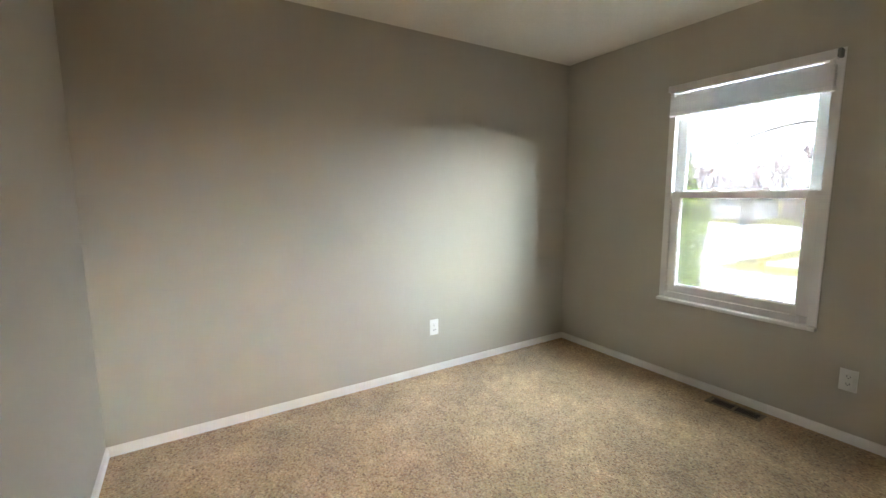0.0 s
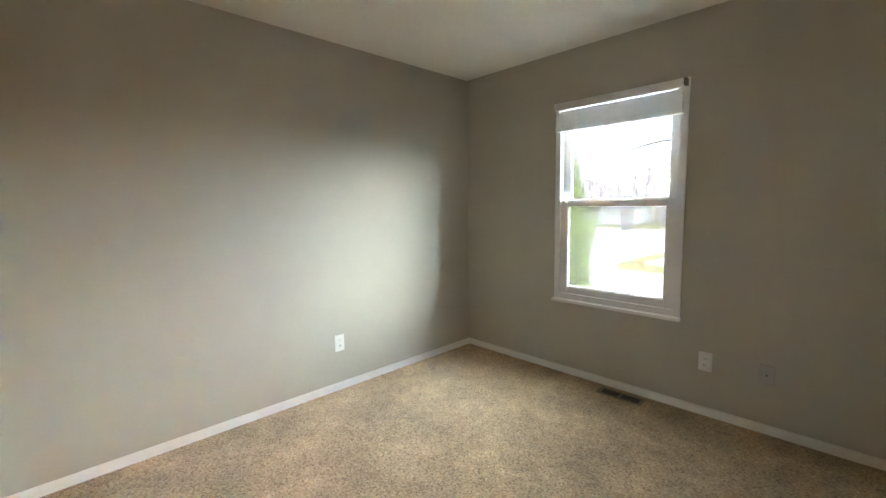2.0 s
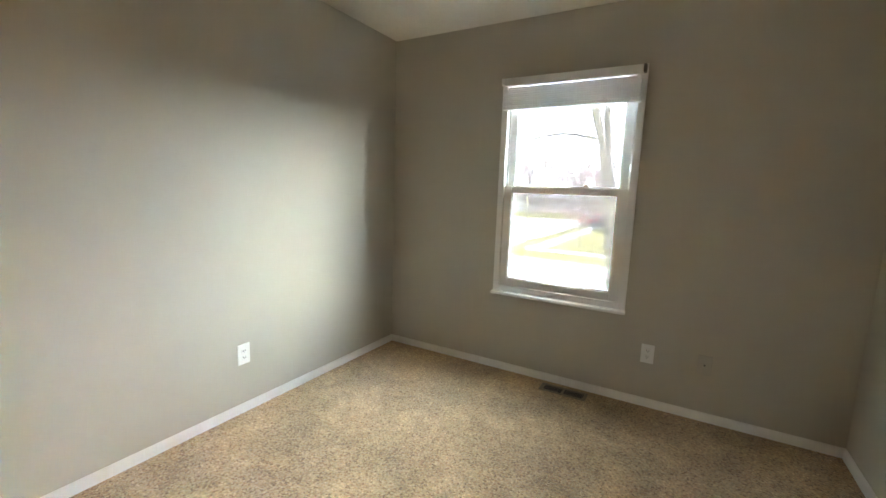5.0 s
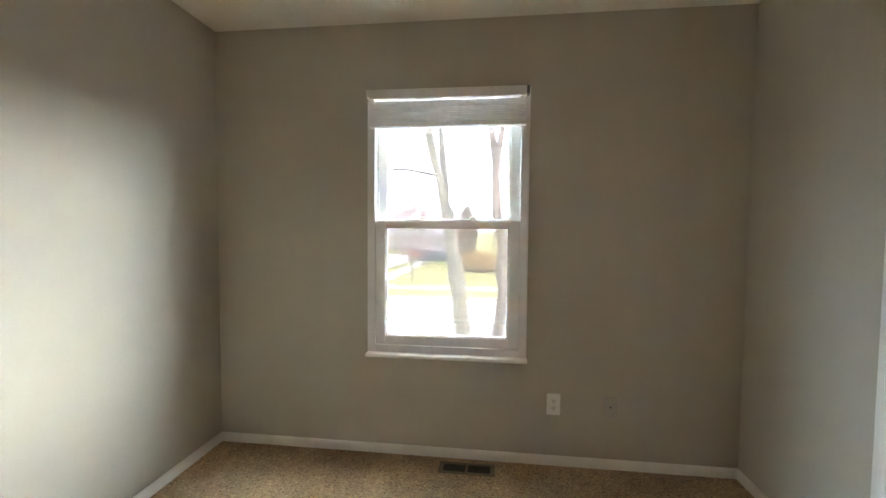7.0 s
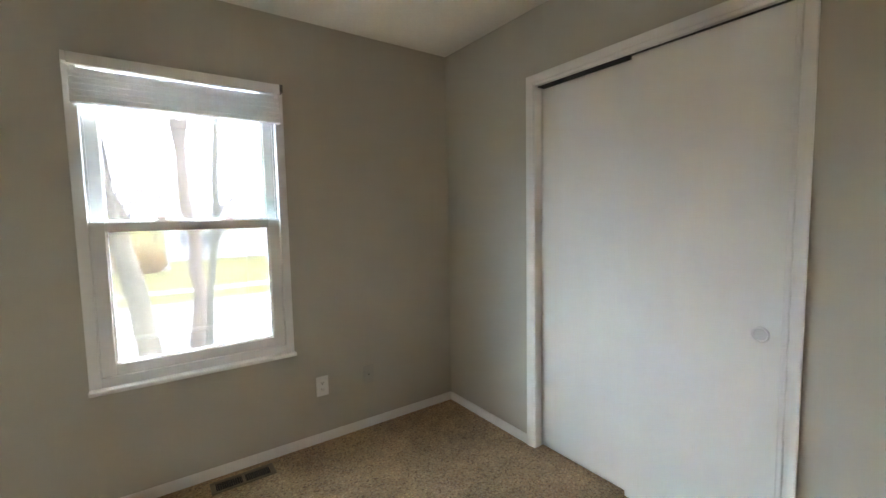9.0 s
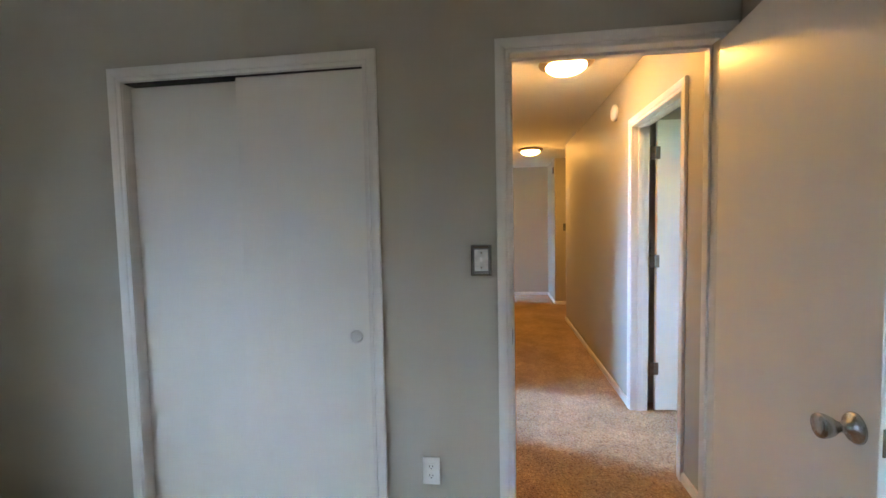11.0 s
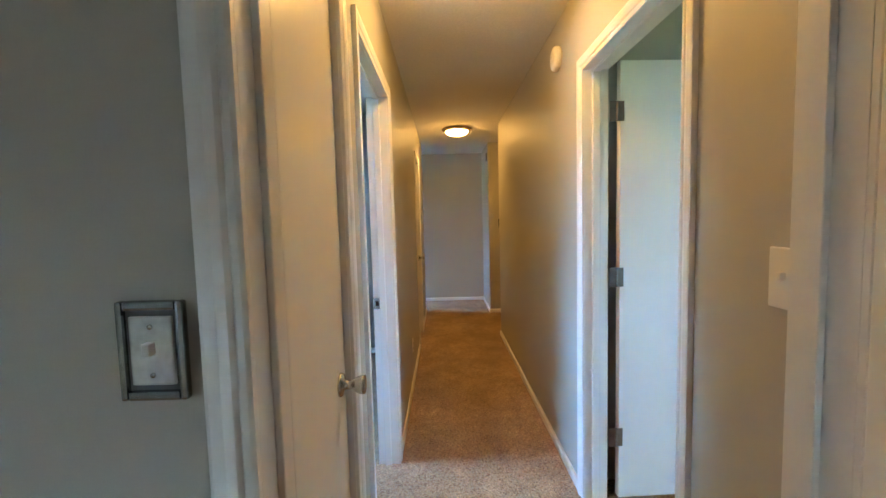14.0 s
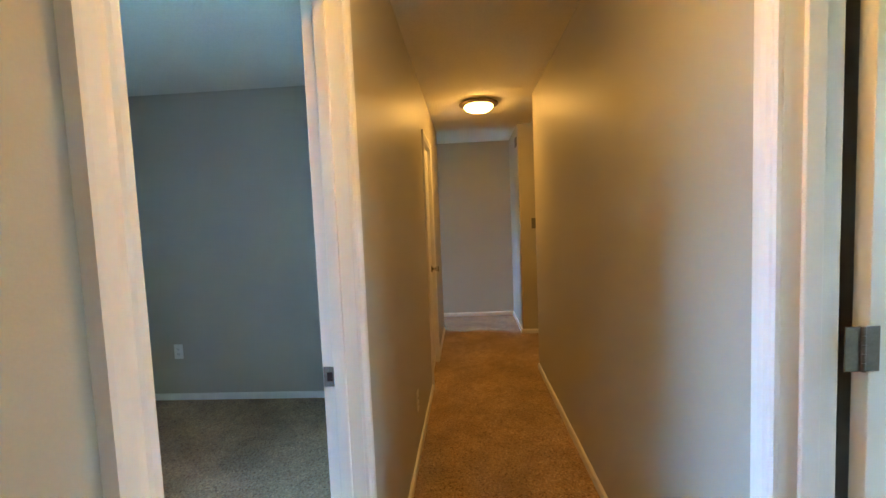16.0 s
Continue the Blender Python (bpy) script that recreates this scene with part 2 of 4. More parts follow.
def wall(name, axis, lo, hi, a0, a1, holes=(), z0=0.0, z1=2.44, material=None):
    """A wall with real thickness lo..hi across its axis, running a0..a1, with holes (a, b, bottom, top)."""
    bm = bmesh.new()
    cuts = sorted({a0, a1, *(h[0] for h in holes), *(h[1] for h in holes)})
    zs = sorted({z0, z1, *(h[2] for h in holes), *(h[3] for h in holes)})

    def solid(i, j):
        if not (0 <= i < len(cuts) - 1 and 0 <= j < len(zs) - 1):
            return False
        a, z = (cuts[i] + cuts[i + 1]) / 2, (zs[j] + zs[j + 1]) / 2
        return not any(h[0] < a < h[1] and h[2] < z < h[3] for h in holes)
    cache = {}

    def v(d, a, z):
        key = (d, a, z)
        if key not in cache:
            cache[key] = bm.verts.new((d, a, z) if axis == "x" else (a, d, z))
        return cache[key]
    for i in range(len(cuts) - 1):
        for j in range(len(zs) - 1):
            if not solid(i, j):
                continue
            a, b, c, d = cuts[i], cuts[i + 1], zs[j], zs[j + 1]
            for s in (lo, hi):
                bm.faces.new((v(s, a, c), v(s, b, c), v(s, b, d), v(s, a, d)))
            for di, dj, p, q in ((-1, 0, (a, c), (a, d)), (1, 0, (b, c), (b, d)), (0, -1, (a, c), (b, c)), (0, 1, (a, d), (b, d))):
                if not solid(i + di, j + dj):
                    bm.faces.new((v(lo, *p), v(hi, *p), v(hi, *q), v(lo, *q)))
    return tagged(part(name, bm, material or PAINT), "greige painted plaster wall", "wall", kind="structure")


CASING = ((0.0, 0.0), (0.0, 0.009), (0.006, 0.012), (0.014, 0.012), (0.018, 0.009), (0.024, 0.014), (0.036, 0.017), (0.052, 0.017), (0.057, 0.0155), (0.057, 0.0))


def casing(axis, plane, out, a0, a1, top, label, width=1.0):
    """Moulded casing round three sides of an opening, on the wall face at plane, towards out."""
    bm = bmesh.new()
    rows = []
    for w, d in CASING:
        w *= width
        p = plane + out * d
        pts = ((a0 - w, 0.0), (a0 - w, top + w), (a1 + w, top + w), (a1 + w, 0.0))
        rows.append([bm.verts.new((p, a, z) if axis == "x" else (a, p, z)) for a, z in pts])
    for r, s in zip(rows, rows[1:]):
        for k in range(3):
            bm.faces.new((r[k], r[k + 1], s[k + 1], s[k]))
    bm.faces.new([r[0] for r in rows])
    bm.faces.new([r[3] for r in rows])
    return tagged(part("door_trim", bm, TRIM), label, "trim", kind="structure")


def jamb(axis, lo, hi, a0, a1, top, label, stop=None):
    """The lining of an opening: two side boards and a head, with a stop bead."""
    bm = bmesh.new()
    t = 0.018

    def put(p0, p1, b0, b1, z0, z1):
        if axis == "x":
            box(p0, p1, b0, b1, z0, z1, 0.0015, 1, bm)
        else:
            box(b0, b1, p0, p1, z0, z1, 0.0015, 1, bm)
    put(lo, hi, a0 - t, a0, 0, top + t)
    put(lo, hi, a1, a1 + t, 0, top + t)
    put(lo, hi, a0, a1, top, top + t)
    if stop is not None:
        put(stop, stop + 0.034, a0, a0 + 0.011, 0, top)
        put(stop, stop + 0.034, a1 - 0.011, a1, 0, top)
        put(stop, stop + 0.034, a0 + 0.011, a1 - 0.011, top - 0.011, top)
    return tagged(part("door_frame", bm, TRIM), label, "door frame", kind="structure")


def baseboard(axis, plane, out, a0, a1):
    """A baseboard with a rounded top edge on the wall face at plane."""
    bm = bmesh.new()
    prof = ((0, 0), (0.013, 0), (0.013, 0.054), (0.0115, 0.064), (0.007, 0.072), (0.0, 0.076))
    ends = []
    for a in (a0, a1):
        ends.append([bm.verts.new((plane + out * d, a, z) if axis == "x" else (a, plane + out * d, z)) for d, z in prof])
    n = len(prof)
    for i in range(n):
        bm.faces.new((ends[0][i], ends[0][(i + 1) % n], ends[1][(i + 1) % n], ends[1][i]))
    bm.faces.new(ends[0])
    bm.faces.new(ends[1])
    return tagged(part("baseboard", bm, TRIM), "white painted wooden baseboard along the carpet", "baseboard", kind="structure")


# ---- structure ----
tagged(part("floor", box(-0.16, 9.4, -6.5, 0.16, -0.25, 0.024), CARPET), "tan cut-pile carpet with worn lighter and darker patches", "floor", kind="structure")
tagged(part("ceiling", box(-0.16, 9.4, -6.5, 0.16, 2.44, 2.65), CEIL), "white lightly textured ceiling", "ceiling", kind="structure")

W1 = (0.910, 1.802, 0.61, 2.074)      # bedroom window: x, x, z, z
CL = (-1.914, -0.818)              # closet, along y
D1 = (-3.257, -2.503)                # bedroom doorway, along y
LN = (3.10, 3.588)                 # linen closet, along x
D2 = (3.850, 4.625)                # doorway to the next bedroom
D4 = (6.76, 7.36)                  # closed door far down the hall
D3 = (3.515, 4.295)                # doorway across the hall
HN, HS = -2.462, -3.39             # faces of the hall
TOP = 2.035
t = 0.018
wall("wall_north", "y", 0.0, 0.16, -0.16, 9.4, [W1, (3.95, 5.35, 0.85, 2.05), (8.2, 9.1, 0.8, 2.0)])
wall("wall_west", "x", -0.16, 0.0, -6.5, 0.0)
wall("wall_south", "y", -3.44, -3.33, 0.0, 2.9)
wall("wall_east", "x", 2.9, 3.01, -3.39, 0.0, [(CL[0] - t, CL[1] + t, 0.0, TOP + t), (D1[0] - t, D1[1] + t, 0.0, TOP + t)])
wall("wall_hall_north", "y", HN, HN + 0.11, 3.01, 8.5, [(LN[0] - t, LN[1] + t, 0.0, TOP + t), (D2[0] - t, D2[1] + t, 0.0, TOP + t), (D4[0] - t, D4[1] + t, 0.0, TOP + t)])
wall("wall_hall_south", "y", HS - 0.11, HS, 2.9, 7.14, [(D3[0] - t, D3[1] + t, 0.0, TOP + t)])
wall("wall_closet_back", "x", 3.63, 3.73, HN + 0.11, 0.0)
wall("wall_closet_end", "y", -2.10, -2.02, 3.01, 3.63)
wall("wall_bedroom_east", "x", 6.60, 6.70, HN + 0.11, 0.0)
wall("wall_bath", "x", 7.55, 7.65, HN + 0.11, 0.0, [(-1.5, -0.3, 0.9, 2.0)])
wall("wall_landing_side", "y", -3.50, -3.40, 8.29, 9.25)
wall("wall_far", "x", 9.25, 9.40, -6.5, 0.0)
wall("wall_stair_west", "x", 7.03, 7.14, -5.2, HS - 0.11)
wall("wall_stair_east", "x", 8.29, 8.39, -5.2, -3.50)
wall("wall_stair_end", "y", -5.30, -5.2, 4.54, 8.39)
wall("wall_room_west", "x", 1.70, 1.80, -6.34, -3.50, )
wall("wall_room_east", "x", 4.44, 4.54, -6.34, HS - 0.11)
wall("wall_house_south", "y", -6.5, -6.34, 0.0, 9.25, [(2.1, 3.5, 0.85, 2.05)])
# unseen windows, placed where the daylight in these rooms points
for k, (xa, xb, za, zb, ya) in enumerate(((3.95, 5.35, 0.85, 2.05, 0.07), (8.2, 9.1, 0.8, 2.0, 0.07), (2.1, 3.5, 0.85, 2.05, -6.43))):
    w = thing("window_%d" % (k + 2), pose(0, 0, 0), "plain white framed window", "window", kind="structure")
    bm = bmesh.new()
    for b in ((xa, xa + .05, za, zb), (xb - .05, xb, za, zb), (xa + .05, xb - .05, za, za + .05), (xa + .05, xb - .05, zb - .05, zb)):
        box(b[0], b[1], ya - .03, ya + .03, b[2], b[3], 0.003, 1, bm)
    part("window_frame", bm, VINYL, w)
    part("pane", box(xa + .05, xb - .05, ya - .003, ya + .003, za + .05, zb - .05), GREY_GLASS if ya < -3 else (LANDING_GLASS if xa > 8 else THIN_GLASS), w)
# storey below, seen from outside only
tagged(part("lower_storey", box(-0.16, 9.4, -6.5, 0.16, -2.9, -0.25), SIDING), "plain pale siding of the storey below", "wall", kind="structure")

for ax, pl, o, a, b in (
        ("y", 0.0, -1, 0.013, 2.9), ("x", 0.0, 1, -3.33, 0.0), ("y", -3.33, 1, 0.013, 2.9),
        ("x", 2.9, -1, CL[1] + 0.058, -0.013), ("x", 2.9, -1, D1[1] + 0.058, CL[0] - 0.058),
        ("y", HN, -1, LN[1] + 0.058, D2[0] - 0.058), ("y", HN, -1, D2[1] + 0.058, D4[0] - 0.058), ("y", HN, -1, D4[1] + 0.058, 8.5),
        ("y", HS, 1, 3.01, D3[0] - 0.058), ("y", HS, 1, D3[1] + 0.058, 7.14),
        ("x", 6.60, -1, HN + 0.11, -0.013), ("y", 0.0, -1, 3.74, 6.6), ("x", 9.25, -1, -3.4, -0.013), ("y", -3.40, 1, 8.29, 9.237),
        ("x", 8.29, -1, -5.2, -3.4), ("x", 7.14, 1, -5.2, HS), ("x", 8.5, 1, HN, HN + 0.11), ("y", HN + 0.11, 1, 7.66, 8.5)):
    baseboard(ax, pl, o, a, b)

# openings: linings and casings
jamb("x", 2.9, 3.01, *CL, TOP, "white painted lining of the closet opening")
casing("x", 2.9, -1, *CL, TOP, "white moulded casing round the sliding closet doors")
jamb("x", 2.9, 3.01, *D1, TOP, "white painted lining of the bedroom doorway", stop=2.945)
casing("x", 2.9, -1, *D1, TOP, "white moulded casing round the bedroom doorway")
jamb("y", HN, HN + 0.11, *LN, TOP, "white painted lining of the linen closet")
casing("y", HN, -1, *LN, TOP, "white moulded casing round the linen closet door")
jamb("y", HN, HN + 0.11, *D2, TOP, "white painted lining of an open doorway", stop=HN + 0.04)
casing("y", HN, -1, *D2, TOP, "white moulded casing round an open bedroom doorway")
jamb("y", HN, HN + 0.11, *D4, TOP, "white painted lining of a closed door")
casing("y", HN, -1, *D4, TOP, "white moulded casing round a closed door")
jamb("y", HS - 0.11, HS, *D3, TOP, "white painted lining of the doorway across the hall", stop=HS - 0.07)
casing("y", HS, 1, *D3, TOP, "white moulded casing round the doorway across the hall")

# ---- window ----
x0, x1, z0, z1 = W1
win = thing("window_1", pose(0, 0, 0), "white vinyl double-hung window with a wooden sill", "window", kind="structure")
F = 0.044
bm = bmesh.new()
box(x0, x0 + F, -0.007, 0.13, z0, z1, 0.003, 2, bm)
box(x1 - F, x1, -0.007, 0.13, z0, z1, 0.003, 2, bm)
box(x0 + F, x1 - F, -0.007, 0.13, z1 - 0.014, z1, 0.003, 2, bm)
box(x0 + F, x1 - F, -0.007, 0.13, z0, z0 + 0.042, 0.003, 2, bm)
box(x0 + F, x0 + F + 0.010, 0.039, 0.045, z0 + 0.042, z1 - 0.014, 0.001, 1, bm)
box(x1 - F - 0.010, x1 - F, 0.039, 0.045, z0 + 0.042, z1 - 0.014, 0.001, 1, bm)
part("window_frame", bm, VINYL, win)


def sash(name, y0, y1, za, zb, low, high, s=0.038):
    bm = bmesh.new()
    xa, xb = x0 + F + 0.001, x1 - F - 0.001
    box(xa, xa + s, y0, y1, za, zb, 0.003, 2, bm)
    box(xb - s, xb, y0, y1, za, zb, 0.003, 2, bm)
    box(xa + s, xb - s, y0, y1, za, za + low, 0.003, 2, bm)
    box(xa + s, xb - s, y0, y1, zb - high, zb, 0.003, 2, bm)
    # glazing bead
    m = (y0 + y1) / 2
    for b in ((xa + s, xa + s + 0.008, za + low, zb - high), (xb - s - 0.008, xb - s, za + low, zb - high)):
        box(b[0], b[1], m - 0.009, m + 0.009, b[2], b[3], 0, 1, bm)
    box(xa + s + 0.008, xb - s - 0.008, m - 0.009, m + 0.009, za + low, za + low + 0.008, 0, 1, bm)
    ob = part(name, bm, VINYL, win)
    pane = part("pane", box(xa + s - 0.004, xb - s + 0.004, m - 0.002, m + 0.002, za + low - 0.004, zb - high + 0.004), GLASS, ob, "window glass tinted dark to dim the view outdoors")
    pane.visible_shadow = False
    return ob


low_sash = sash("lower_sash", 0.004, 0.038, z0 + 0.043, 1.357, 0.052, 0.045, 0.056)
sash("upper_sash", 0.046, 0.080, 1.318, z1 - 0.015, 0.04, 0.014, 0.056)
for lx in (1.22, 1.50):
    bm = box(lx - 0.032, lx + 0.032, 0.008, 0.035, 1.357, 1.364, 0.003, 2)
    box(lx - 0.014, lx + 0.020, 0.010, 0.030, 1.364, 1.378, 0.005, 2, bm)
    part("sash_lock", bm, VINYL, low_sash)
bm = box(x0 - 0.002, x1 + 0.004, -0.044, 0.02, z0 - 0.022, z0 - 0.001, 0.006, 3)
part("window_sill", bm, TRIM, win, "white painted sill with a rounded nose")

bx0, bx1 = 0.928, 1.784
blind = thing("window_blind", pose(0, 0, 0), "white fabric window shade drawn almost fully up", "window blind")
bm = box(bx0 + 0.004, bx1 - 0.006, -0.056, -0.008, 2.012, 2.062, 0.005, 3)
part("headrail", bm, VINYL, blind, "white headrail")
for cx in (bx0 + 0.014, bx1 - 0.034):
    part("lift_block", box(cx, cx + 0.018, -0.048, -0.016, 1.988, 2.012, 0.002, 1), VINYL, blind)
for k in range(8):
    zz = 1.886 + k * 0.0129
    part("fabric_fold", box(bx0 + 0.006, bx1 - 0.008, -0.050 + 0.002 * (k % 2), -0.014 - 0.002 * (k % 2), zz, zz + 0.0128, 0.0012, 1), BLIND, blind)
part("top_panel", box(bx0 + 0.020, bx1 - 0.022, -0.030, -0.014, 1.988, 2.006, 0.002, 1), BLIND, blind)
part("bottom_rail", box(bx0 + 0.004, bx1 - 0.006, -0.054, -0.010, 1.862, 1.885, 0.004, 2), VINYL, blind)
for bx, mt in ((bx1 - 0.0055, GREYCAP), (bx0 - 0.012, VINYL)):
    part("bracket", box(bx, bx + 0.016, -0.05, 0.0, 2.022, 2.064, 0.002, 1), mt, blind)


# ---- doors ----
def knob(parent, x, z, y, out, tall=1.0):
    k = part("knob", lathe([(0.0, 0), (0.033, 0), (0.033, 0.004), (0.029, 0.009), (0.014, 0.012), (0.0115, 0.028), (0.0125, 0.034), (0.019, 0.042), (0.0245, 0.054), (0.0265, 0.064), (0.025, 0.069), (0.012, 0.071), (0.0, 0.071)], 28, "Y"), NICKEL, parent, "brushed nickel tulip knob", True)
    k.matrix_basis = Matrix.Translation((x, y, z)) @ (Matrix.Identity(4) if out > 0 else Matrix.Rotation(math.pi, 4, "Z"))
    return k


def hinge(parent, x, y, z, turn=0.0):
    bm = box(-0.034, 0.0, -0.0015, 0.0012, -0.044, 0.044, 0.0008, 1)
    h = part("hinge", bm, HINGE, parent, "aged bronze butt hinge")
    h.matrix_basis = Matrix.Translation((x, y, z)) @ Matrix.Rotation(turn, 4, "Z")
    bm = box(0.0, 0.032, -0.0015, 0.0012, -0.044, 0.044, 0.0008, 1)
    part("hinge_leaf", bm, HINGE, h)
    pin = bmesh.new()
    for k in range(5):
        z = -0.044 + k * 0.0178
        ring = lathe([(0.0, z), (0.0058, z), (0.0058, z + 0.0168), (0.0, z + 0.0168)], 12)
        me = bpy.data.meshes.new("tmp")
        ring.to_mesh(me)
        ring.free()
        pin.from_mesh(me)
        bpy.data.meshes.remove(me)
    part("hinge_pin", pin, HINGE, h, smooth=False)
    return h


def slab_door(name, m, width, label, both=True, hinges=True, knobs=True, top=2.022, knob_z=0.935):
    """A flush slab hung at local x = 0, reaching to x = width, faces at y = 0 and y = 0.035."""
    d = thing(name, m, label, "door", kind="structure")
    part("door_leaf", box(0, width, 0, 0.035, 0.034, top, 0.0025, 2), DOORP, d)
    if knobs:
        knob(d, width - 0.06, knob_z, 0.0, -1)
        if both:
            knob(d, width - 0.06, knob_z, 0.035, 1)
        part("latch", box(width - 0.001, width + 0.002, 0.006, 0.029, 0.905, 0.963, 0.0008, 1), NICKEL, d, "steel latch plate")
    return d


# bedroom door, folded back against the south wall
d1 = slab_door("door_1", pose(2.884, -3.252, 0, 0, 0, 175.2), 0.752, "white flush bedroom door standing open against the wall")
for z in (0.33, 1.08, 1.83):
    hinge(d1, 0.0, 0.038, z, 0)
# linen closet door, shut
slab_door("door_2", pose(LN[0] + 0.003, HN + 0.017, 0, 0, 0, 0), LN[1] - LN[0] - 0.012, "white flush closet door, shut, with a nickel knob", both=False)
# far door, shut
slab_door("door_3", pose(D4[0] + 0.003, HN + 0.02, 0, 0, 0, 0), D4[1] - D4[0] - 0.006, "white flush door, shut, far down the hall", both=False)
# door across the hall, swung open into its room
d3 = slab_door("door_4", pose(D3[1] - 0.006, HS - 0.160, 0, 0, 0, -87.5), 0.765, "white flush door standing open into a daylit room", top=2.072, knob_z=0.912)
for z in (0.335, 1.10, 1.85):
    h = hinge(d3, -0.014, -0.002, z, 0.0)


def strike(x, y, z, axis, label):
    s = thing("strike_plate", pose(x, y, z), label, "strike plate")
    if axis == "x":
        part("plate", box(-0.0022, 0.0, -0.02, 0.02, -0.03, 0.03, 0.0008, 1), NICKEL, s)
        part("latch_hole", box(-0.0030, -0.0018, -0.007, 0.009, -0.013, 0.013), SLOT, s)
    else:
        part("plate", box(-0.02, 0.02, -0.0022, 0.0, -0.03, 0.03, 0.0008, 1), NICKEL, s)
        part("latch_hole", box(-0.007, 0.009, -0.0030, -0.0018, -0.013, 0.013), SLOT, s)
    return s


strike(D2[1], HN + 0.088, 0.938, "x", "nickel strike plate on a white door jamb")
strike(2.918, D1[1], 0.925, "y", "nickel strike plate on the bedroom door jamb")

# ---- sliding closet doors ----
def sliding(name, y0, y1, xa, label, pull=None, top=2.012):
    d = thing(name, pose(0, 0, 0), label, "closet door", group="sliding closet doors")
    part("door_leaf", box(xa, xa + 0.03, y0, y1, 0.036, top, 0.002, 2), DOORP, d)
    if pull:
        p = part("finger_pull", lathe([(0.0, 0.0), (0.021, 0.0), (0.0225, -0.0045), (0.026, -0.006), (0.0285, -0.0035), (0.029, 0.001), (0.0, 0.001)], 32, "X"), TRIM, d, "white painted round recessed pull", True)
        p.matrix_basis = Matrix.Translation((xa, *pull))
        c = part("cup", lathe([(0.0, -0.0006), (0.0205, -0.0006), (0.0205, 0.0006), (0.0, 0.0006)], 28, "X"), CUP, p, "flat disc in a darker tone for the shade of the recess")
    return d


sliding("closet_door", -1.400, CL[1] - 0.004, 2.941, "white flush sliding closet door, the rear one", top=2.0225)
sliding("closet_door", CL[0] + 0.003, -1.352, 2.907, "white flush sliding closet door with a round finger pull", pull=(-1.850, 0.917), top=2.0245)
# near-black colour gives the gap above the doors its shade
tagged(part("closet_track", box(2.912, 3.006, CL[0], CL[1], 2.0315, 2.0345), SLOT), "metal track above the sliding doors, blackened for the shaded gap", "track", kind="structure")


# ---- plates ----
def outlet(m, label):
    """A duplex outlet; the wall is the local x-z plane and the room lies towards -y."""
    o = thing("outlet", m, label, "outlet", group="wall outlets")
    part("cover_plate", box(-0.0365, 0.0365, -0.006, 0.0, -0.059, 0.059, 0.0035, 2), PLASTIC, o)
    for s in (-1, 1):
        zc = 0.0195 * s
        r = part("receptacle", box(-0.0165, 0.0165, -0.0085, -0.005, zc - 0.0135, zc + 0.0135, 0.003, 2), PLASTIC, o)
        for dx, hh in ((-0.0065, 0.0045), (0.0065, 0.0036)):
            part("slot", box(dx - 0.0014, dx + 0.0014, -0.0091, -0.008, zc - hh + 0.002, zc + hh + 0.002), SLOT, r)
        part("ground_hole", box(-0.0022, 0.0022, -0.0091, -0.008, zc - 0.0095, zc - 0.0055), SLOT, r)
    sc = part("screw", lathe([(0.0, -0.0075), (0.003, -0.0072), (0.0032, -0.0055), (0.0, -0.0055)], 12, "Y"), PLASTIC, o)
    return o


out1 = outlet(pose(0.012, -1.378, 0.366, 0, 0, 90), "white duplex outlet on the bright bedroom wall")
out1.matrix_basis = pose(0.0, -1.378, 0.366, 0, 0, 90)
for m, lab in ((pose(1.953, 0.0, 0.362), "white duplex outlet below the window"), (pose(2.9, -2.161, 0.353, 0, 0, -90), "white duplex outlet below the light switch"),
               (pose(6.60, -0.44, 0.42, 0, 0, -90), "white duplex outlet in the next bedroom"), (pose(5.79, HN, 0.34, 0, 0, 0), "white duplex outlet low in the hall")):
    o = copy_thing(out1, m)
    o["label"] = lab

sw = thing("light_switch", pose(2.9, -2.383, 1.238, 0, 0, -90), "polished steel framed light switch beside the doorway", "light switch")
bm = bmesh.new()
for a in ((-0.041, -0.032, -0.062, 0.062), (0.032, 0.041, -0.062, 0.062), (-0.032, 0.032, 0.050, 0.062), (-0.032, 0.032, -0.062, -0.050)):
    box(a[0], a[1], -0.013, 0.0, a[2], a[3], 0.004, 2, bm)
part("bevelled_frame", bm, CHROME, sw, "mirror-bright bevelled frame")
part("cover_plate", box(-0.036, 0.036, -0.006, 0.0, -0.052, 0.052, 0.002, 2), GREYCAP, sw)
part("inner_plate", box(-0.027, 0.027, -0.0105, -0.0055, -0.043, 0.043, 0.003, 2), mat("aged_pale_metal", (0.62, 0.63, 0.60), rough=0.45, metal=0.2, var=0.2, var_scale=40), sw)
part("toggle", box(-0.005, 0.005, -0.022, -0.009, -0.004, 0.012, 0.002, 2), PLASTIC, sw, "small white toggle")
for z in (-0.03, 0.03):
    part("screw", lathe([(0.0, -0.0125), (0.0033, -0.0118), (0.0035, -0.009), (0.0, -0.009)], 12, "Y"), NICKEL, sw).location = (0, 0, z)

hs = thing("light_switch", pose(3.172, HS, 1.26, 0, 0, 180), "white plastic light switch on the hall wall", "light switch")
part("cover_plate", box(-0.0365, 0.0365, -0.006, 0.0, -0.059, 0.059, 0.0035, 2), PLASTIC, hs)
part("toggle", box(-0.005, 0.005, -0.017, -0.005, -0.004, 0.012, 0.002, 2), PLASTIC, hs)

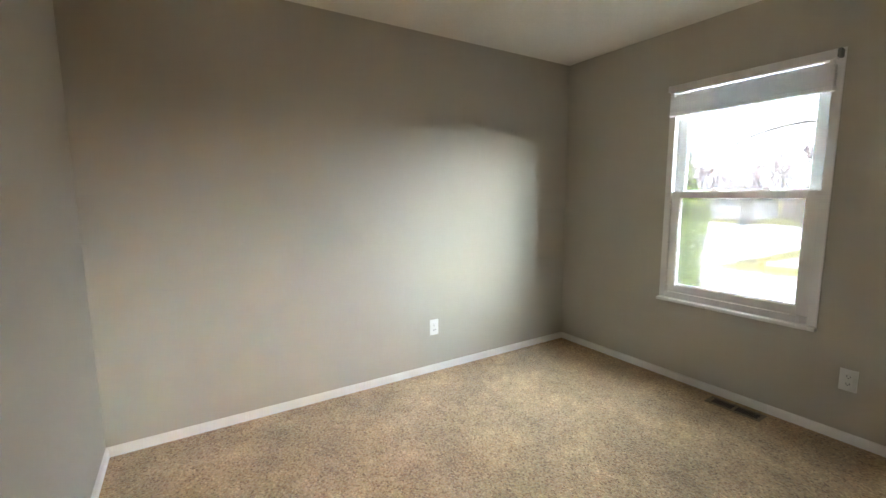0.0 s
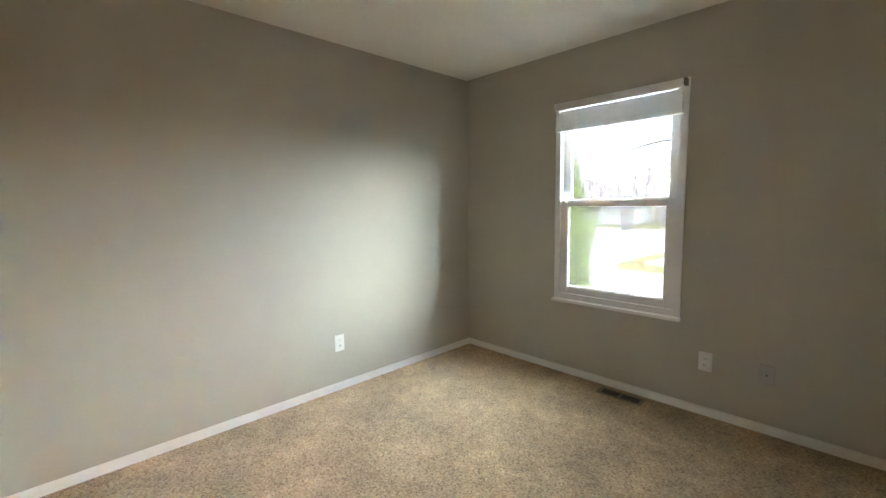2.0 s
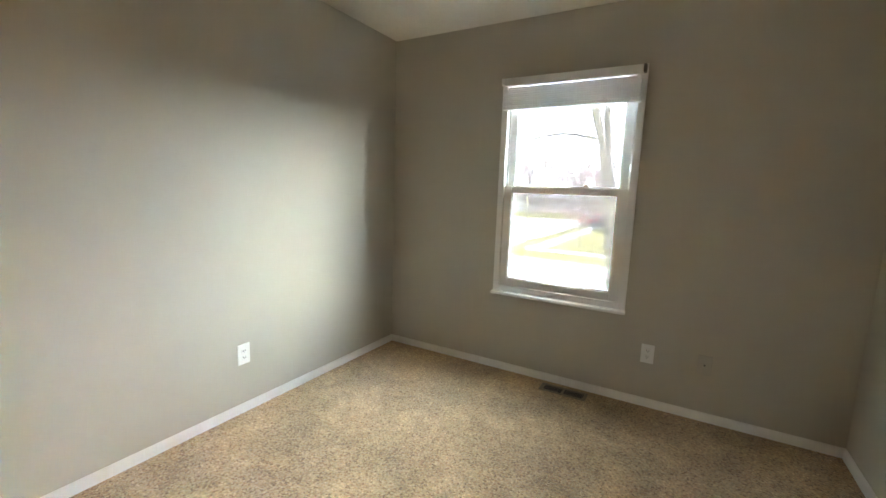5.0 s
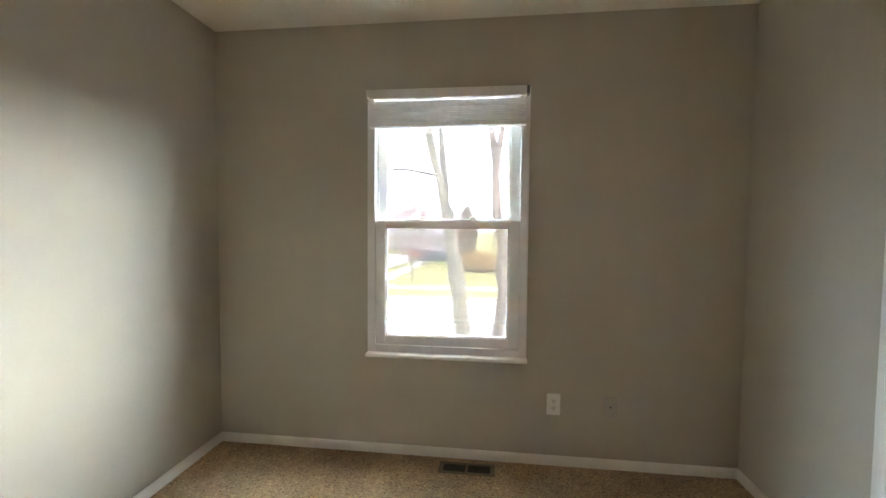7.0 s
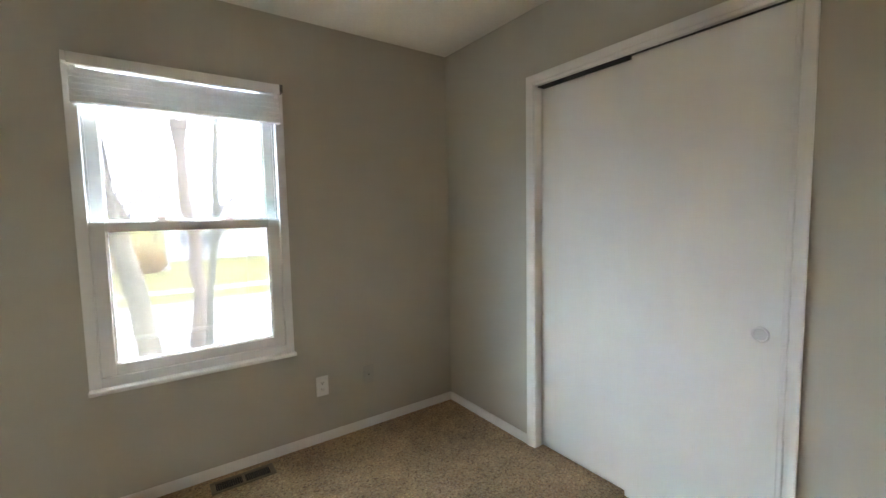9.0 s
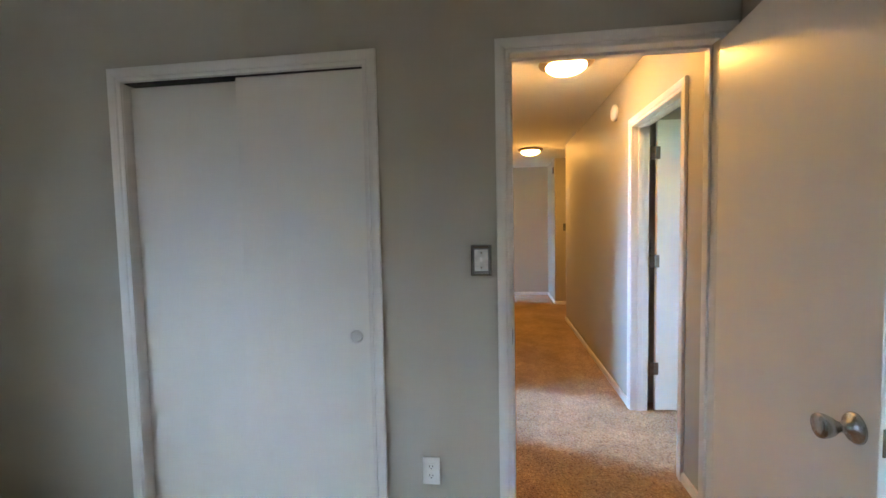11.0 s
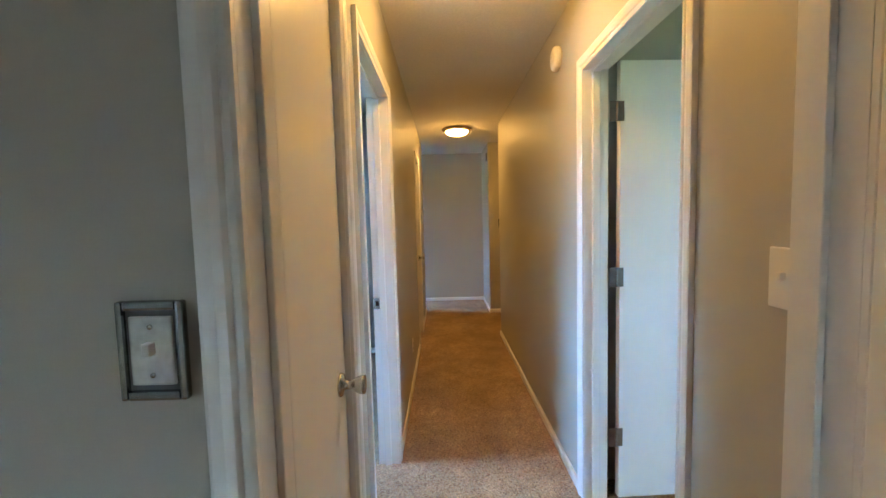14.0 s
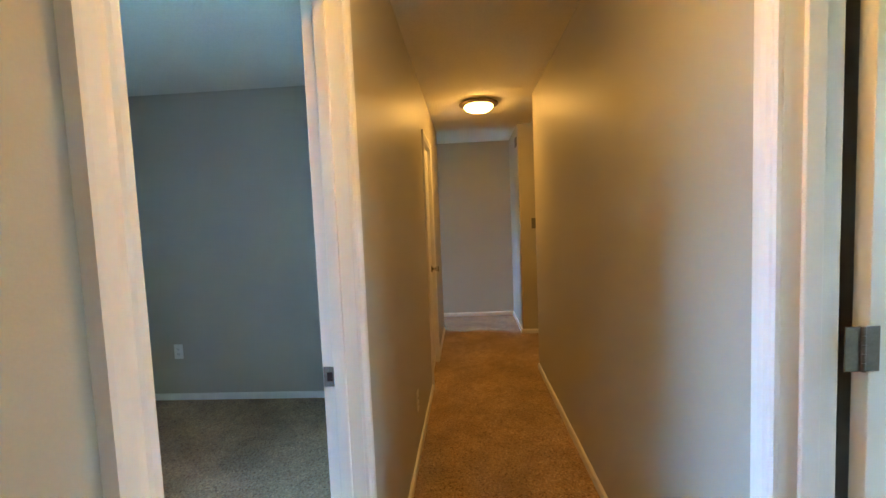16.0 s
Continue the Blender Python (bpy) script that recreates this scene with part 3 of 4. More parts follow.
cp = thing("cable_plate", pose(2.252, 0.0, 0.362), "wall plate painted over in the wall colour", "wall plate")
part("cover_plate", box(-0.036, 0.036, -0.005, 0.0, -0.058, 0.058, 0.0035, 2), PATCHP, cp)
part("socket", lathe([(0.0, -0.009), (0.0045, -0.009), (0.0055, -0.004), (0.0, -0.004)], 16, "Y"), GREYCAP, cp)

# floor register
reg = thing("floor_register", pose(1.490, -0.112, 0.0235), "brown metal floor register in the carpet", "floor vent")
bm = bmesh.new()
for a in ((-0.15, 0.15, -0.052, -0.036), (-0.15, 0.15, 0.036, 0.052), (-0.15, -0.128, -0.036, 0.036), (0.128, 0.15, -0.036, 0.036), (-0.006, 0.006, -0.036, 0.036)):
    box(a[0], a[1], a[2], a[3], 0.001, 0.008, 0.002, 1, bm)
part("rim", bm, TANMETAL, reg)
# flat near-black sheet that paints the shade between the slats
part("well", box(-0.127, 0.127, -0.036, 0.036, 0.0012, 0.0022), DARK, reg)
for k in range(24):
    x = -0.120 + k * 0.0100 + (0.010 if k >= 12 else 0)
    if abs(x) > 0.008:
        part("slat", box(x - 0.0016, x + 0.0016, -0.036, 0.036, 0.002, 0.006), BROWN, reg)


# ---- hall ceiling lamps and detector ----
def ceiling_lamp(x, y, label):
    l = thing("ceiling_lamp", pose(x, y, 2.44), label, "ceiling lamp", group="hall ceiling lamps")
    part("pan", lathe([(0.0, -0.001), (0.160, -0.001), (0.174, -0.008), (0.178, -0.016), (0.174, -0.024), (0.150, -0.032), (0.136, -0.036), (0.0, -0.036)], 44), LAMP_RIM, l, "wide satin metal pan", True)
    prof = [(0.131, -0.034)]
    for i in range(1, 12):
        a = i / 12 * math.pi / 2
        prof.append((0.131 * math.cos(a), -0.036 - 0.052 * math.sin(a)))
    prof.append((0.0, -0.088))
    part("dome", lathe(prof, 40), DOME, l, "lit opal glass dome", True)
    return l


ceiling_lamp(4.10, -2.91, "round flush ceiling lamp, lit, with an opal dome")
ceiling_lamp(7.33, -2.935, "round flush ceiling lamp, lit, at the end of the hall")

sd = thing("smoke_detector", pose(4.70, HS, 2.235, 0, 0, 180), "round white smoke detector high on the hall wall", "smoke detector")
part("body", lathe([(0.0, 0.0), (0.062, 0.0), (0.064, -0.006), (0.064, -0.02), (0.057, -0.03), (0.042, -0.036), (0.0, -0.037)], 36, "Y"), PLASTIC, sd, smooth=True)
part("test_button", lathe([(0.0, -0.036), (0.010, -0.036), (0.009, -0.040), (0.0, -0.040)], 20, "Y"), PLASTIC, sd)

grille = thing("wall_vent", pose(8.43, -3.40, 2.26, 0, 0, 180), "small dark grille high on the landing wall", "vent")
part("frame", box(-0.06, 0.06, -0.012, 0.0, -0.055, 0.055, 0.003, 2), GREYCAP, grille)
for k in range(6):
    part("slat", box(-0.05, 0.05, -0.016, -0.011, -0.043 + k * 0.0165, -0.035 + k * 0.0165), GREYCAP, grille)

th = thing("thermostat", pose(8.29, -3.56, 1.31, 0, 0, -90), "small dark wall control at the end of the hall", "thermostat")
part("body", box(-0.03, 0.03, -0.024, 0.0, -0.06, 0.06, 0.005, 2), GREYCAP, th)

# ---- outdoors ----
G = -2.9
GRASS = mat("spring_lawn", (0.25, 0.225, 0.045), rough=0.9, var=0.25, var_scale=0.35, fine=0.3, fine_scale=12, bump=0.5, bump_scale=30, bump_dist=0.03)
ROADM = mat("pale_concrete_road", (0.57, 0.555, 0.52), rough=0.9, var=0.1, var_scale=0.4, fine=0.08, fine_scale=8)
WALKM = mat("concrete_walk", (0.52, 0.505, 0.47), rough=0.9, var=0.08, var_scale=0.8, fine=0.08, fine_scale=10)
BARK = mat("grey_bark", (0.30, 0.265, 0.20), rough=0.95, var=0.5, var_scale=3.5, fine=0.3, fine_scale=26, bump=0.9, bump_scale=22, stretch=(1, 1, 0.35), bump_dist=0.03)
BARK_RED = mat("reddish_bark", (0.29, 0.225, 0.18), rough=0.95, var=0.5, var_scale=2.5, fine=0.3, fine_scale=26, bump=0.9, bump_scale=22, stretch=(1, 1, 0.3), bump_dist=0.03)
BARK_GREEN = mat("mossy_bark", (0.25, 0.24, 0.18), rough=0.95, var=0.25, var_scale=3, fine=0.25, fine_scale=26, bump=0.8, bump_scale=22, bump_dist=0.02)
BUDS = mat("reddish_buds", (0.30, 0.16, 0.14), rough=0.9, var=0.3, var_scale=1.2)
THUJA = mat("arborvitae_green", (0.36, 0.45, 0.08), rough=0.8, var=0.4, var_scale=5, fine=0.3, fine_scale=30)
# conifer, roof and brick tones are paled to imitate glare haze over distance
SPRUCE = mat("hazed_conifer", (0.46, 0.36, 0.27), rough=0.85, var=0.3, var_scale=2)
GOLD = mat("golden_brown_hedge", (0.27, 0.16, 0.035), rough=0.9, var=0.35, var_scale=2.5)
ROOF = mat("hazed_grey_shingles", (0.42, 0.385, 0.38), rough=0.9, var=0.15, var_scale=1.5, fine=0.2, fine_scale=6)
WSIDE = mat("white_siding", (0.72, 0.72, 0.70), rough=0.7, var=0.04, var_scale=1)
BSIDE = mat("bluish_siding", (0.60, 0.62, 0.65), rough=0.7, var=0.05, var_scale=1)
BRICKM = mat("hazed_red_brick", (0.52, 0.43, 0.40), rough=0.9, var=0.15, var_scale=2, fine=0.15, fine_scale=20)
FARGLASS = mat("dark_far_glass", (0.16, 0.17, 0.19), rough=0.1, var=0.1)
CARRED = mat("red_car_paint", (0.38, 0.03, 0.03), rough=0.25)
CARDARK = mat("dark_car_paint", (0.05, 0.055, 0.065), rough=0.25)
TYRE = mat("tyre_rubber", (0.02, 0.02, 0.02), rough=0.9)
YEL = mat("yellow_hydrant_paint", (0.55, 0.38, 0.06), rough=0.5)
BINM = mat("dark_green_bin", (0.09, 0.13, 0.12), rough=0.6)

tagged(part("ground", box(-700, 700, 0.17, 900, G - 0.3, G), GRASS), "yellow-green spring lawn reaching to the horizon", "ground", kind="structure")
tagged(part("ground", box(-700, 700, -700, 0.17, G - 0.3, G), GRASS), "lawn behind and around the house", "ground", kind="structure")
# the street's unseen near part is carried towards the house for bounce light
tagged(part("road", box(-250, 120, 7.8, 22.3, G, G + 0.006), ROADM), "pale concrete street in front of the house", "road", kind="structure")
tagged(part("road", box(-24.5, -9.5, 22.3, 58.0, G, G + 0.006), ROADM), "pale concrete side street", "road", kind="structure")
tagged(part("road", box(-250, -9.5, 58.0, 64.5, G, G + 0.006), ROADM), "pale far street", "road", kind="structure")
for a in ((-9.2, 90, 22.3, 22.5), (-250, -24.7, 22.3, 22.5), (-9.5, -9.3, 22.5, 58), (-24.7, -24.5, 22.5, 58), (-250, 90, 7.6, 7.8)):
    tagged(part("kerb", box(*a, G, G + 0.13, 0.02, 1), WALKM), "low concrete kerb beside the street", "kerb", kind="structure")
tagged(part("pavement", box(-8.5, 90, 26.4, 27.9, G, G + 0.02), WALKM), "concrete pavement across the lawn", "pavement", kind="structure")
tagged(part("pavement", box(-8.0, -6.8, 27.9, 60, G, G + 0.02), WALKM), "concrete pavement along the side street", "pavement", kind="structure")
tagged(part("driveway", box(-3.0, 2.5, 40.5, 49.0, G, G + 0.015), WALKM), "concrete driveway of a house across the street", "driveway", kind="structure")
# unseen pale ground, added to bounce daylight to the bedroom ceiling
tagged(part("driveway", box(-9.0, -3.2, 0.5, 7.6, G, G + 0.015), WALKM), "unseen pale concrete slab added below the window to bounce daylight up", "driveway", kind="structure")


def tube(bm, pts, radii, seg=8, wob=0.0):
    rings = []
    for i, (p, r) in enumerate(zip(pts, radii)):
        d = (pts[min(i + 1, len(pts) - 1)] - pts[max(i - 1, 0)]).normalized()
        u = d.cross(Vector((0.3, 0.9, 0.2))).normalized()
        w = d.cross(u)
        ring = []
        for k in range(seg):
            a = 2 * math.pi * k / seg
            rr = r * (1 + wob * noise.noise(Vector((p.x * 3 + math.cos(a), p.y * 3 + math.sin(a), p.z * 2.2))))
            ring.append(bm.verts.new(p + (u * math.cos(a) + w * math.sin(a)) * rr))
        rings.append(ring)
    for a, b in zip(rings, rings[1:]):
        for k in range(seg):
            bm.faces.new((a[k], a[(k + 1) % seg], b[(k + 1) % seg], b[k]))
    bm.faces.new(rings[0])
    bm.faces.new(rings[-1])


def spline(pts, n=6):
    pts = [Vector(p) for p in pts]
    out = []
    for i in range(len(pts) - 1):
        a, b = pts[i], pts[i + 1]
        ta = (b - pts[i - 1]) / 2 if i else b - a
        tb = (pts[i + 2] - a) / 2 if i + 2 < len(pts) else b - a
        for k in range(n):
            s = k / n
            out.append(a * (2 * s**3 - 3 * s**2 + 1) + ta * (s**3 - 2 * s**2 + s) + b * (3 * s**2 - 2 * s**3) + tb * (s**3 - s**2))
    return out + [pts[-1]]


def limb(bm, pts, r0, r1, seg=10, wob=0.25):
    c = spline(pts)
    tube(bm, c, [r0 + (r1 - r0) * i / (len(c) - 1) for i in range(len(c))], seg, wob)


def twigs(bm, rng, p, d, length, r, depth):
    """A bent limb that forks into finer ones."""
    pts = [p]
    for k in range(3):
        d = (d + Vector((rng.uniform(-.22, .22), rng.uniform(-.22, .22), rng.uniform(-.05, .2)))).normalized()
        pts.append(pts[-1] + d * length / 3)
    tube(bm, pts, [r, r * .85, r * .7, r * .55], 5 if depth > 1 else 4)
    ends = []
    if depth:
        for k in range(rng.choice((2, 3, 3))):
            q = pts[rng.choice((1, 2, 3))]
            nd = (d + Vector((rng.uniform(-.9, .9), rng.uniform(-.9, .9), rng.uniform(-.2, .6)))).normalized()
            ends += twigs(bm, rng, q, nd, length * rng.uniform(.55, .75), r * .5, depth - 1)
    else:
        ends.append(pts[-1])
        ends.append(pts[-2])
    return ends


def clump(bm, rng, c, size, n):
    for k in range(n):
        p = c + Vector((rng.gauss(0, size), rng.gauss(0, size), rng.gauss(0, size * .8)))
        a = Vector((rng.uniform(-1, 1), rng.uniform(-1, 1), rng.uniform(-1, 1))).normalized()
        b = a.cross(Vector((rng.uniform(-1, 1), rng.uniform(-1, 1), 1))).normalized()
        s = size * rng.uniform(.25, .5)
        bm.faces.new([bm.verts.new(p + v) for v in (a * s, b * s * .7, -a * s, -b * s * .7)])


def bare_tree(m, height, seed, label, buds=True, bark=None, clump_size=0.35, per=3, depth=4):
    rng = random.Random(seed)
    t = thing("tree", m, label, "tree")
    bm = bmesh.new()
    top = Vector((rng.uniform(-.2, .2), 0, height * .28))
    tube(bm, [Vector((0, 0, -0.1)), Vector((0.03, 0, height * .12)), top], [height * .030, height * .024, height * .02], 9, .2)
    ends = []
    for k in range(5):
        a = k * 1.257 + rng.uniform(-.3, .3)
        d = Vector((math.cos(a) * .75, math.sin(a) * .75, rng.uniform(.6, 1.3))).normalized()
        ends += twigs(bm, rng, top - Vector((0, 0, height * .03 * k)), d, height * .34, height * .013, depth - 1)
    part("trunk", bm, bark or BARK, t, "bare limbs and fine twigs")
    if buds:
        bm = bmesh.new()
        for e in ends:
            clump(bm, rng, e, clump_size, per)
        part("crown", bm, BUDS, t, "thin reddish spring buds")
    return t


# the two slender-stemmed trees before the window
near = thing("tree", pose(1.42, 6.0, G), "tall bare tree with a leaning forked trunk", "tree")
bm = bmesh.new()
o = Vector((1.42, 6.0, G))


def rel(*ps, base=o):
    return [Vector(p) - base for p in ps]


limb(bm, rel((1.50, 6.0, -3.0), (1.30, 6.0, -1.9), (1.05, 6.0, -0.73), (0.91, 6.02, 0.30), (0.85, 6.02, 0.60), (0.76, 6.0, 1.25), (0.66, 6.0, 1.75)), 0.185, 0.115, 14, 0.45)
limb(bm, rel((0.70, 6.0, 1.5), (0.56, 6.0, 2.2), (0.38, 5.98, 2.95), (0.12, 5.9, 4.2), (-0.2, 5.8, 6.2)), 0.10, 0.05, 10, 0.4)
limb(bm, rel((0.68, 6.0, 1.6), (0.64, 6.1, 2.3), (0.56, 6.15, 3.0), (0.52, 6.2, 4.4), (0.75, 6.3, 6.4)), 0.075, 0.04, 10, 0.4)
part("trunk", bm, BARK, near, "grey furrowed bark")
for pts, ra, rb in ((((0.50, 6.0, 2.38), (0.16, 6.0, 2.46), (-0.30, 6.0, 2.52), (-0.90, 6.02, 2.42), (-1.35, 6.1, 2.26)), 0.032, 0.012),
                    (((0.55, 6.1, 2.2), (0.30, 6.3, 1.9), (-0.05, 6.5, 1.85)), 0.012, 0.005),
                    (((0.72, 6.0, 1.7), (0.95, 6.2, 2.2), (1.1, 6.4, 2.35)), 0.012, 0.005),
                    (((0.80, 6.0, 1.0), (0.62, 5.9, 1.35), (0.5, 5.8, 1.4)), 0.014, 0.005)):
    bm = bmesh.new()
    limb(bm, rel(*pts), ra, rb, 6)
    part("branch", bm, BARK, near)
rng = random.Random(5)
for b, d in (((-0.2, 5.8, 6.0), (-.4, 0, 1)), ((0.7, 6.3, 6.2), (.4, .2, 1)), ((0.1, 5.9, 4.2), (-.8, .2, .8)), ((0.55, 6.2, 4.2), (.9, .1, .6))):
    bm = bmesh.new()
    twigs(bm, rng, Vector(b) - o, Vector(d).normalized(), 1.3, 0.025, 3)
    part("branch", bm, BARK, near)

o2 = Vector((1.78, 5.8, G))
second = thing("tree", pose(*o2), "bare tree with a red-brown trunk that forks high up", "tree")
bm = bmesh.new()
limb(bm, [p - o2 for p in map(Vector, ((1.80, 5.8, -3.0), (1.76, 5.8, -1.8), (1.73, 5.8, -0.76), (1.82, 5.8, 0.1), (1.77, 5.8, 0.6), (1.80, 5.8, 1.0), (1.70, 5.8, 1.5), (1.67, 5.8, 2.1), (1.65, 5.8, 2.75)))], 0.125, 0.078, 14, 0.45)
limb(bm, [p - o2 for p in map(Vector, ((1.65, 5.8, 2.62), (1.55, 5.8, 3.3), (1.35, 5.7, 4.4), (1.2, 5.6, 6.3)))], 0.07, 0.035, 9)
limb(bm, [p - o2 for p in map(Vector, ((1.66, 5.8, 2.62), (1.78, 5.8, 3.3), (2.0, 5.9, 4.6), (2.1, 6.0, 6.3)))], 0.065, 0.035, 9)
part("trunk", bm, BARK_RED, second, "red-brown furrowed bark")
for b, d in (((1.2, 5.6, 6.2), (-.4, 0, 1)), ((2.1, 6.0, 6.2), (.4, .2, 1)), ((1.4, 5.7, 4.2), (-.8, .2, .8)), ((1.95, 5.9, 4.4), (.9, .1, .6))):
    bm = bmesh.new()
    twigs(bm, rng, Vector(b) - o2, Vector(d).normalized(), 1.3, 0.025, 3)
    part("branch", bm, BARK, second)

o3 = Vector((1.95, 6.35, G))
third = thing("tree", pose(*o3), "slim mossy-barked young tree beside a larger trunk", "tree")
bm = bmesh.new()
limb(bm, [p - o3 for p in map(Vector, ((1.93, 6.35, -3.0), (1.97, 6.35, -0.6), (2.08, 6.35, 0.5), (2.18, 6.35, 1.3), (2.22, 6.35, 2.4), (2.28, 6.35, 3.4), (2.2, 6.35, 4.8)))], 0.078, 0.03, 12, 0.35)
limb(bm, [p - o3 for p in map(Vector, ((2.11, 6.35, 0.85), (2.26, 6.32, 1.12), (2.55, 6.25, 1.27), (2.85, 6.2, 1.45), (3.2, 6.1, 1.75)))], 0.035, 0.015, 7)
part("trunk", bm, BARK_GREEN, third, "slim mossy bark")
bm = bmesh.new()
limb(bm, [p - o3 for p in map(Vector, ((2.19, 6.35, 1.42), (2.38, 6.3, 1.68), (2.68, 6.25, 1.84), (3.0, 6.2, 1.86), (3.3, 6.2, 1.8)))], 0.022, 0.008, 7)
part("branch", bm, BARK_GREEN, third)


def column_conifer(m, height, radius, seed, label, material, count, leaf):
    """A column of upright sprays with an uneven outline."""
    rng = random.Random(seed)
    t = thing("tree", m, label, "tree")
    bm = bmesh.new()
    tube(bm, [Vector((0, 0, -.1)), Vector((0, 0, height * .5)), Vector((0, 0, height * .93))], [radius * .16, radius * .1, radius * .02], 7)
    part("trunk", bm, BARK, t)
    bm = bmesh.new()
    for k in range(count):
        h = rng.random() ** 0.85
        a = rng.uniform(0, 2 * math.pi)
        prof = radius * min(1.0, (1 - h) * 2.6) ** 0.7 * (1 + .22 * noise.noise(Vector((math.cos(a) * 1.5, math.sin(a) * 1.5, h * 9 + seed))))
        r = prof * rng.uniform(.62, 1.04)
        p = Vector((math.cos(a) * r, math.sin(a) * r, h * height + .1))
        out = Vector((math.cos(a), math.sin(a), rng.uniform(.5, 1.6))).normalized()
        side = out.cross(Vector((rng.uniform(-.4, .4), rng.uniform(-.4, .4), 1))).normalized()
        s = leaf * rng.uniform(.6, 1.3)
        bm.faces.new([bm.verts.new(p + v) for v in (-out * s * .6, side * s * .42, out * s, -side * s * .42)])
    part("crown", bm, material, t, "dense feathery sprays")
    return t


column_conifer(pose(-1.68, 4.3, G), 5.85, 0.74, 3, "bright green arborvitae close to the house", THUJA, 17000, 0.075)
column_conifer(pose(-2.4, 62.0, G), 7.4, 1.3, 4, "pointed conifer behind the houses, its brown-green paled for haze", SPRUCE, 2500, 0.5)


def hedge(m, a, b, h, label, material, seed, n=2600):
    rng = random.Random(seed)
    t = thing("bush", m, label, "bush")
    bm = bmesh.new()
    bmesh.ops.create_icosphere(bm, subdivisions=3, radius=1.0)
    for v in bm.verts:
        k = 1 + .12 * noise.noise(v.co * 2.3 + Vector((seed, 0, 0)))
        v.co = Vector((v.co.x * a * .9 * k, v.co.y * b * .9 * k, max(0, v.co.z * .55 + .42) * h * .92 * k))
    part("inner_mass", bm, material, t)
    bm = bmesh.new()
    for k in range(n):
        u, w = rng.uniform(0, 2 * math.pi), rng.uniform(-.6, 1)
        r = math.sqrt(max(0, 1 - w * w))
        q = 1 + .14 * noise.noise(Vector((math.cos(u) * 2.3, math.sin(u) * 2.3, w * 2 + seed)))
        clump(bm, rng, Vector((math.cos(u) * r * a * q, math.sin(u) * r * b * q, max(.05, (w * .55 + .45) * h * q))), .1, 1)
    part("leaves", bm, material, t)
    return t


hedge(pose(0.35, 39.5, G), 2.1, 1.3, 2.3, "rounded golden-brown hedge on the far lawn", GOLD, 2)
hedge(pose(-25.5, 66.5, G), 1.0, 0.8, 0.9, "dark red-brown shrub by a far house", BUDS, 6, 1200)

bare_tree(pose(-4.6, 29.6, G), 4.6, 11, "small bare tree with reddish buds on the far lawn", per=2, clump_size=.16, depth=4)
tall = bare_tree(pose(-9.0, 58, G), 11.0, 21, "bare tree with reddish buds in the distance", per=3, clump_size=.4)
wide = bare_tree(pose(-30.0, 86, G), 13.0, 33, "bare tree with reddish buds in the distance", per=3, clump_size=.45)
rng = random.Random(9)
spots = ((tall, -40, 92), (wide, -51, 100), (tall, -22, 95), (wide, -15, 88), (tall, -3, 72), (tall, 6, 92), (wide, 16, 95), (tall, 27, 88), (wide, -66, 95), (tall, -12, 66), (wide, 2, 100), (tall, -46, 84), (wide, -36, 104), (tall, -33, 71), (tall, -27.5, 72), (wide, -20, 70), (tall, -38, 74), (tall, -16, 76))
for src, x, y in spots:
    c = copy_thing(src, pose(x, y, G, 0, 0, rng.uniform(0, 360)))


def house(m, w, d, h, label, wallm, rise=2.2, windows=(), garage=None):
    """A house with its front at local y = 0 towards -y."""
    hs = thing("house", m, label, "house")
    part("wall", box(0, w, 0, d, 0, h), wallm, hs)
    bm = bmesh.new()
    e = .5
    v = [bm.verts.new(p) for p in ((-e, -e, h - .1), (w + e, -e, h - .1), (w + e, d + e, h - .1), (-e, d + e, h - .1), (-e, d / 2, h + rise), (w + e, d / 2, h + rise))]
    for f in ((0, 1, 5, 4), (2, 3, 4, 5), (0, 4, 3), (1, 2, 5), (0, 3, 2, 1)):
        bm.faces.new([v[i] for i in f])
    part("roof", bm, ROOF, hs)
    for x, z, ww, hh in windows:
        wd = part("window", box(x - .08, x + ww + .08, -.05, 0.02, z - .08, z + hh + .08), VINYL, hs)
        part("pane", box(x, x + ww / 2 - .03, -.07, -.045, z, z + hh), FARGLASS, wd)
        part("pane", box(x + ww / 2 + .03, x + ww, -.07, -.045, z, z + hh), FARGLASS, wd)
    if garage:
        g = part("garage_door", box(garage, garage + 4.8, -.06, .02, 0, 2.2), WSIDE, hs)
        for k in range(4):
            part("door_panel", box(garage + .1, garage + 4.7, -.09, -.055, .06 + k * .54, .54 + k * .54, .02, 1), WSIDE, g)
    return hs


house(pose(2.5, 50, G), 22, 10, 4.2, "wide white house across the street", WSIDE, 2.0, ((1.2, 1.6, 1.4, 1.3), (3.4, 1.6, 1.4, 1.3)  ), garage=16)
house(pose(-41, 76, G), 13, 9, 3.4, "low bluish house far down the street", BSIDE, 2.4, ((1.5, 1.0, 1.8, 1.2), (5, 1.0, 1.4, 1.2)), garage=7.4)
house(pose(-13.5, 70, G), 12, 8, 3.2, "low reddish brick house beyond the side street", BRICKM, 2.2, ((1.5, 1.0, 1.8, 1.2), (5, 1.0, 1.4, 1.2), (8.5, 1.0, 1.6, 1.2)))
house(pose(-27, 84, G), 12, 9, 3.2, "low brick house far down the street", BRICKM, 2.3, ((1.5, 1.0, 1.8, 1.2), (5, 1.0, 1.4, 1.2), (8.5, 1.0, 1.6, 1.2)))


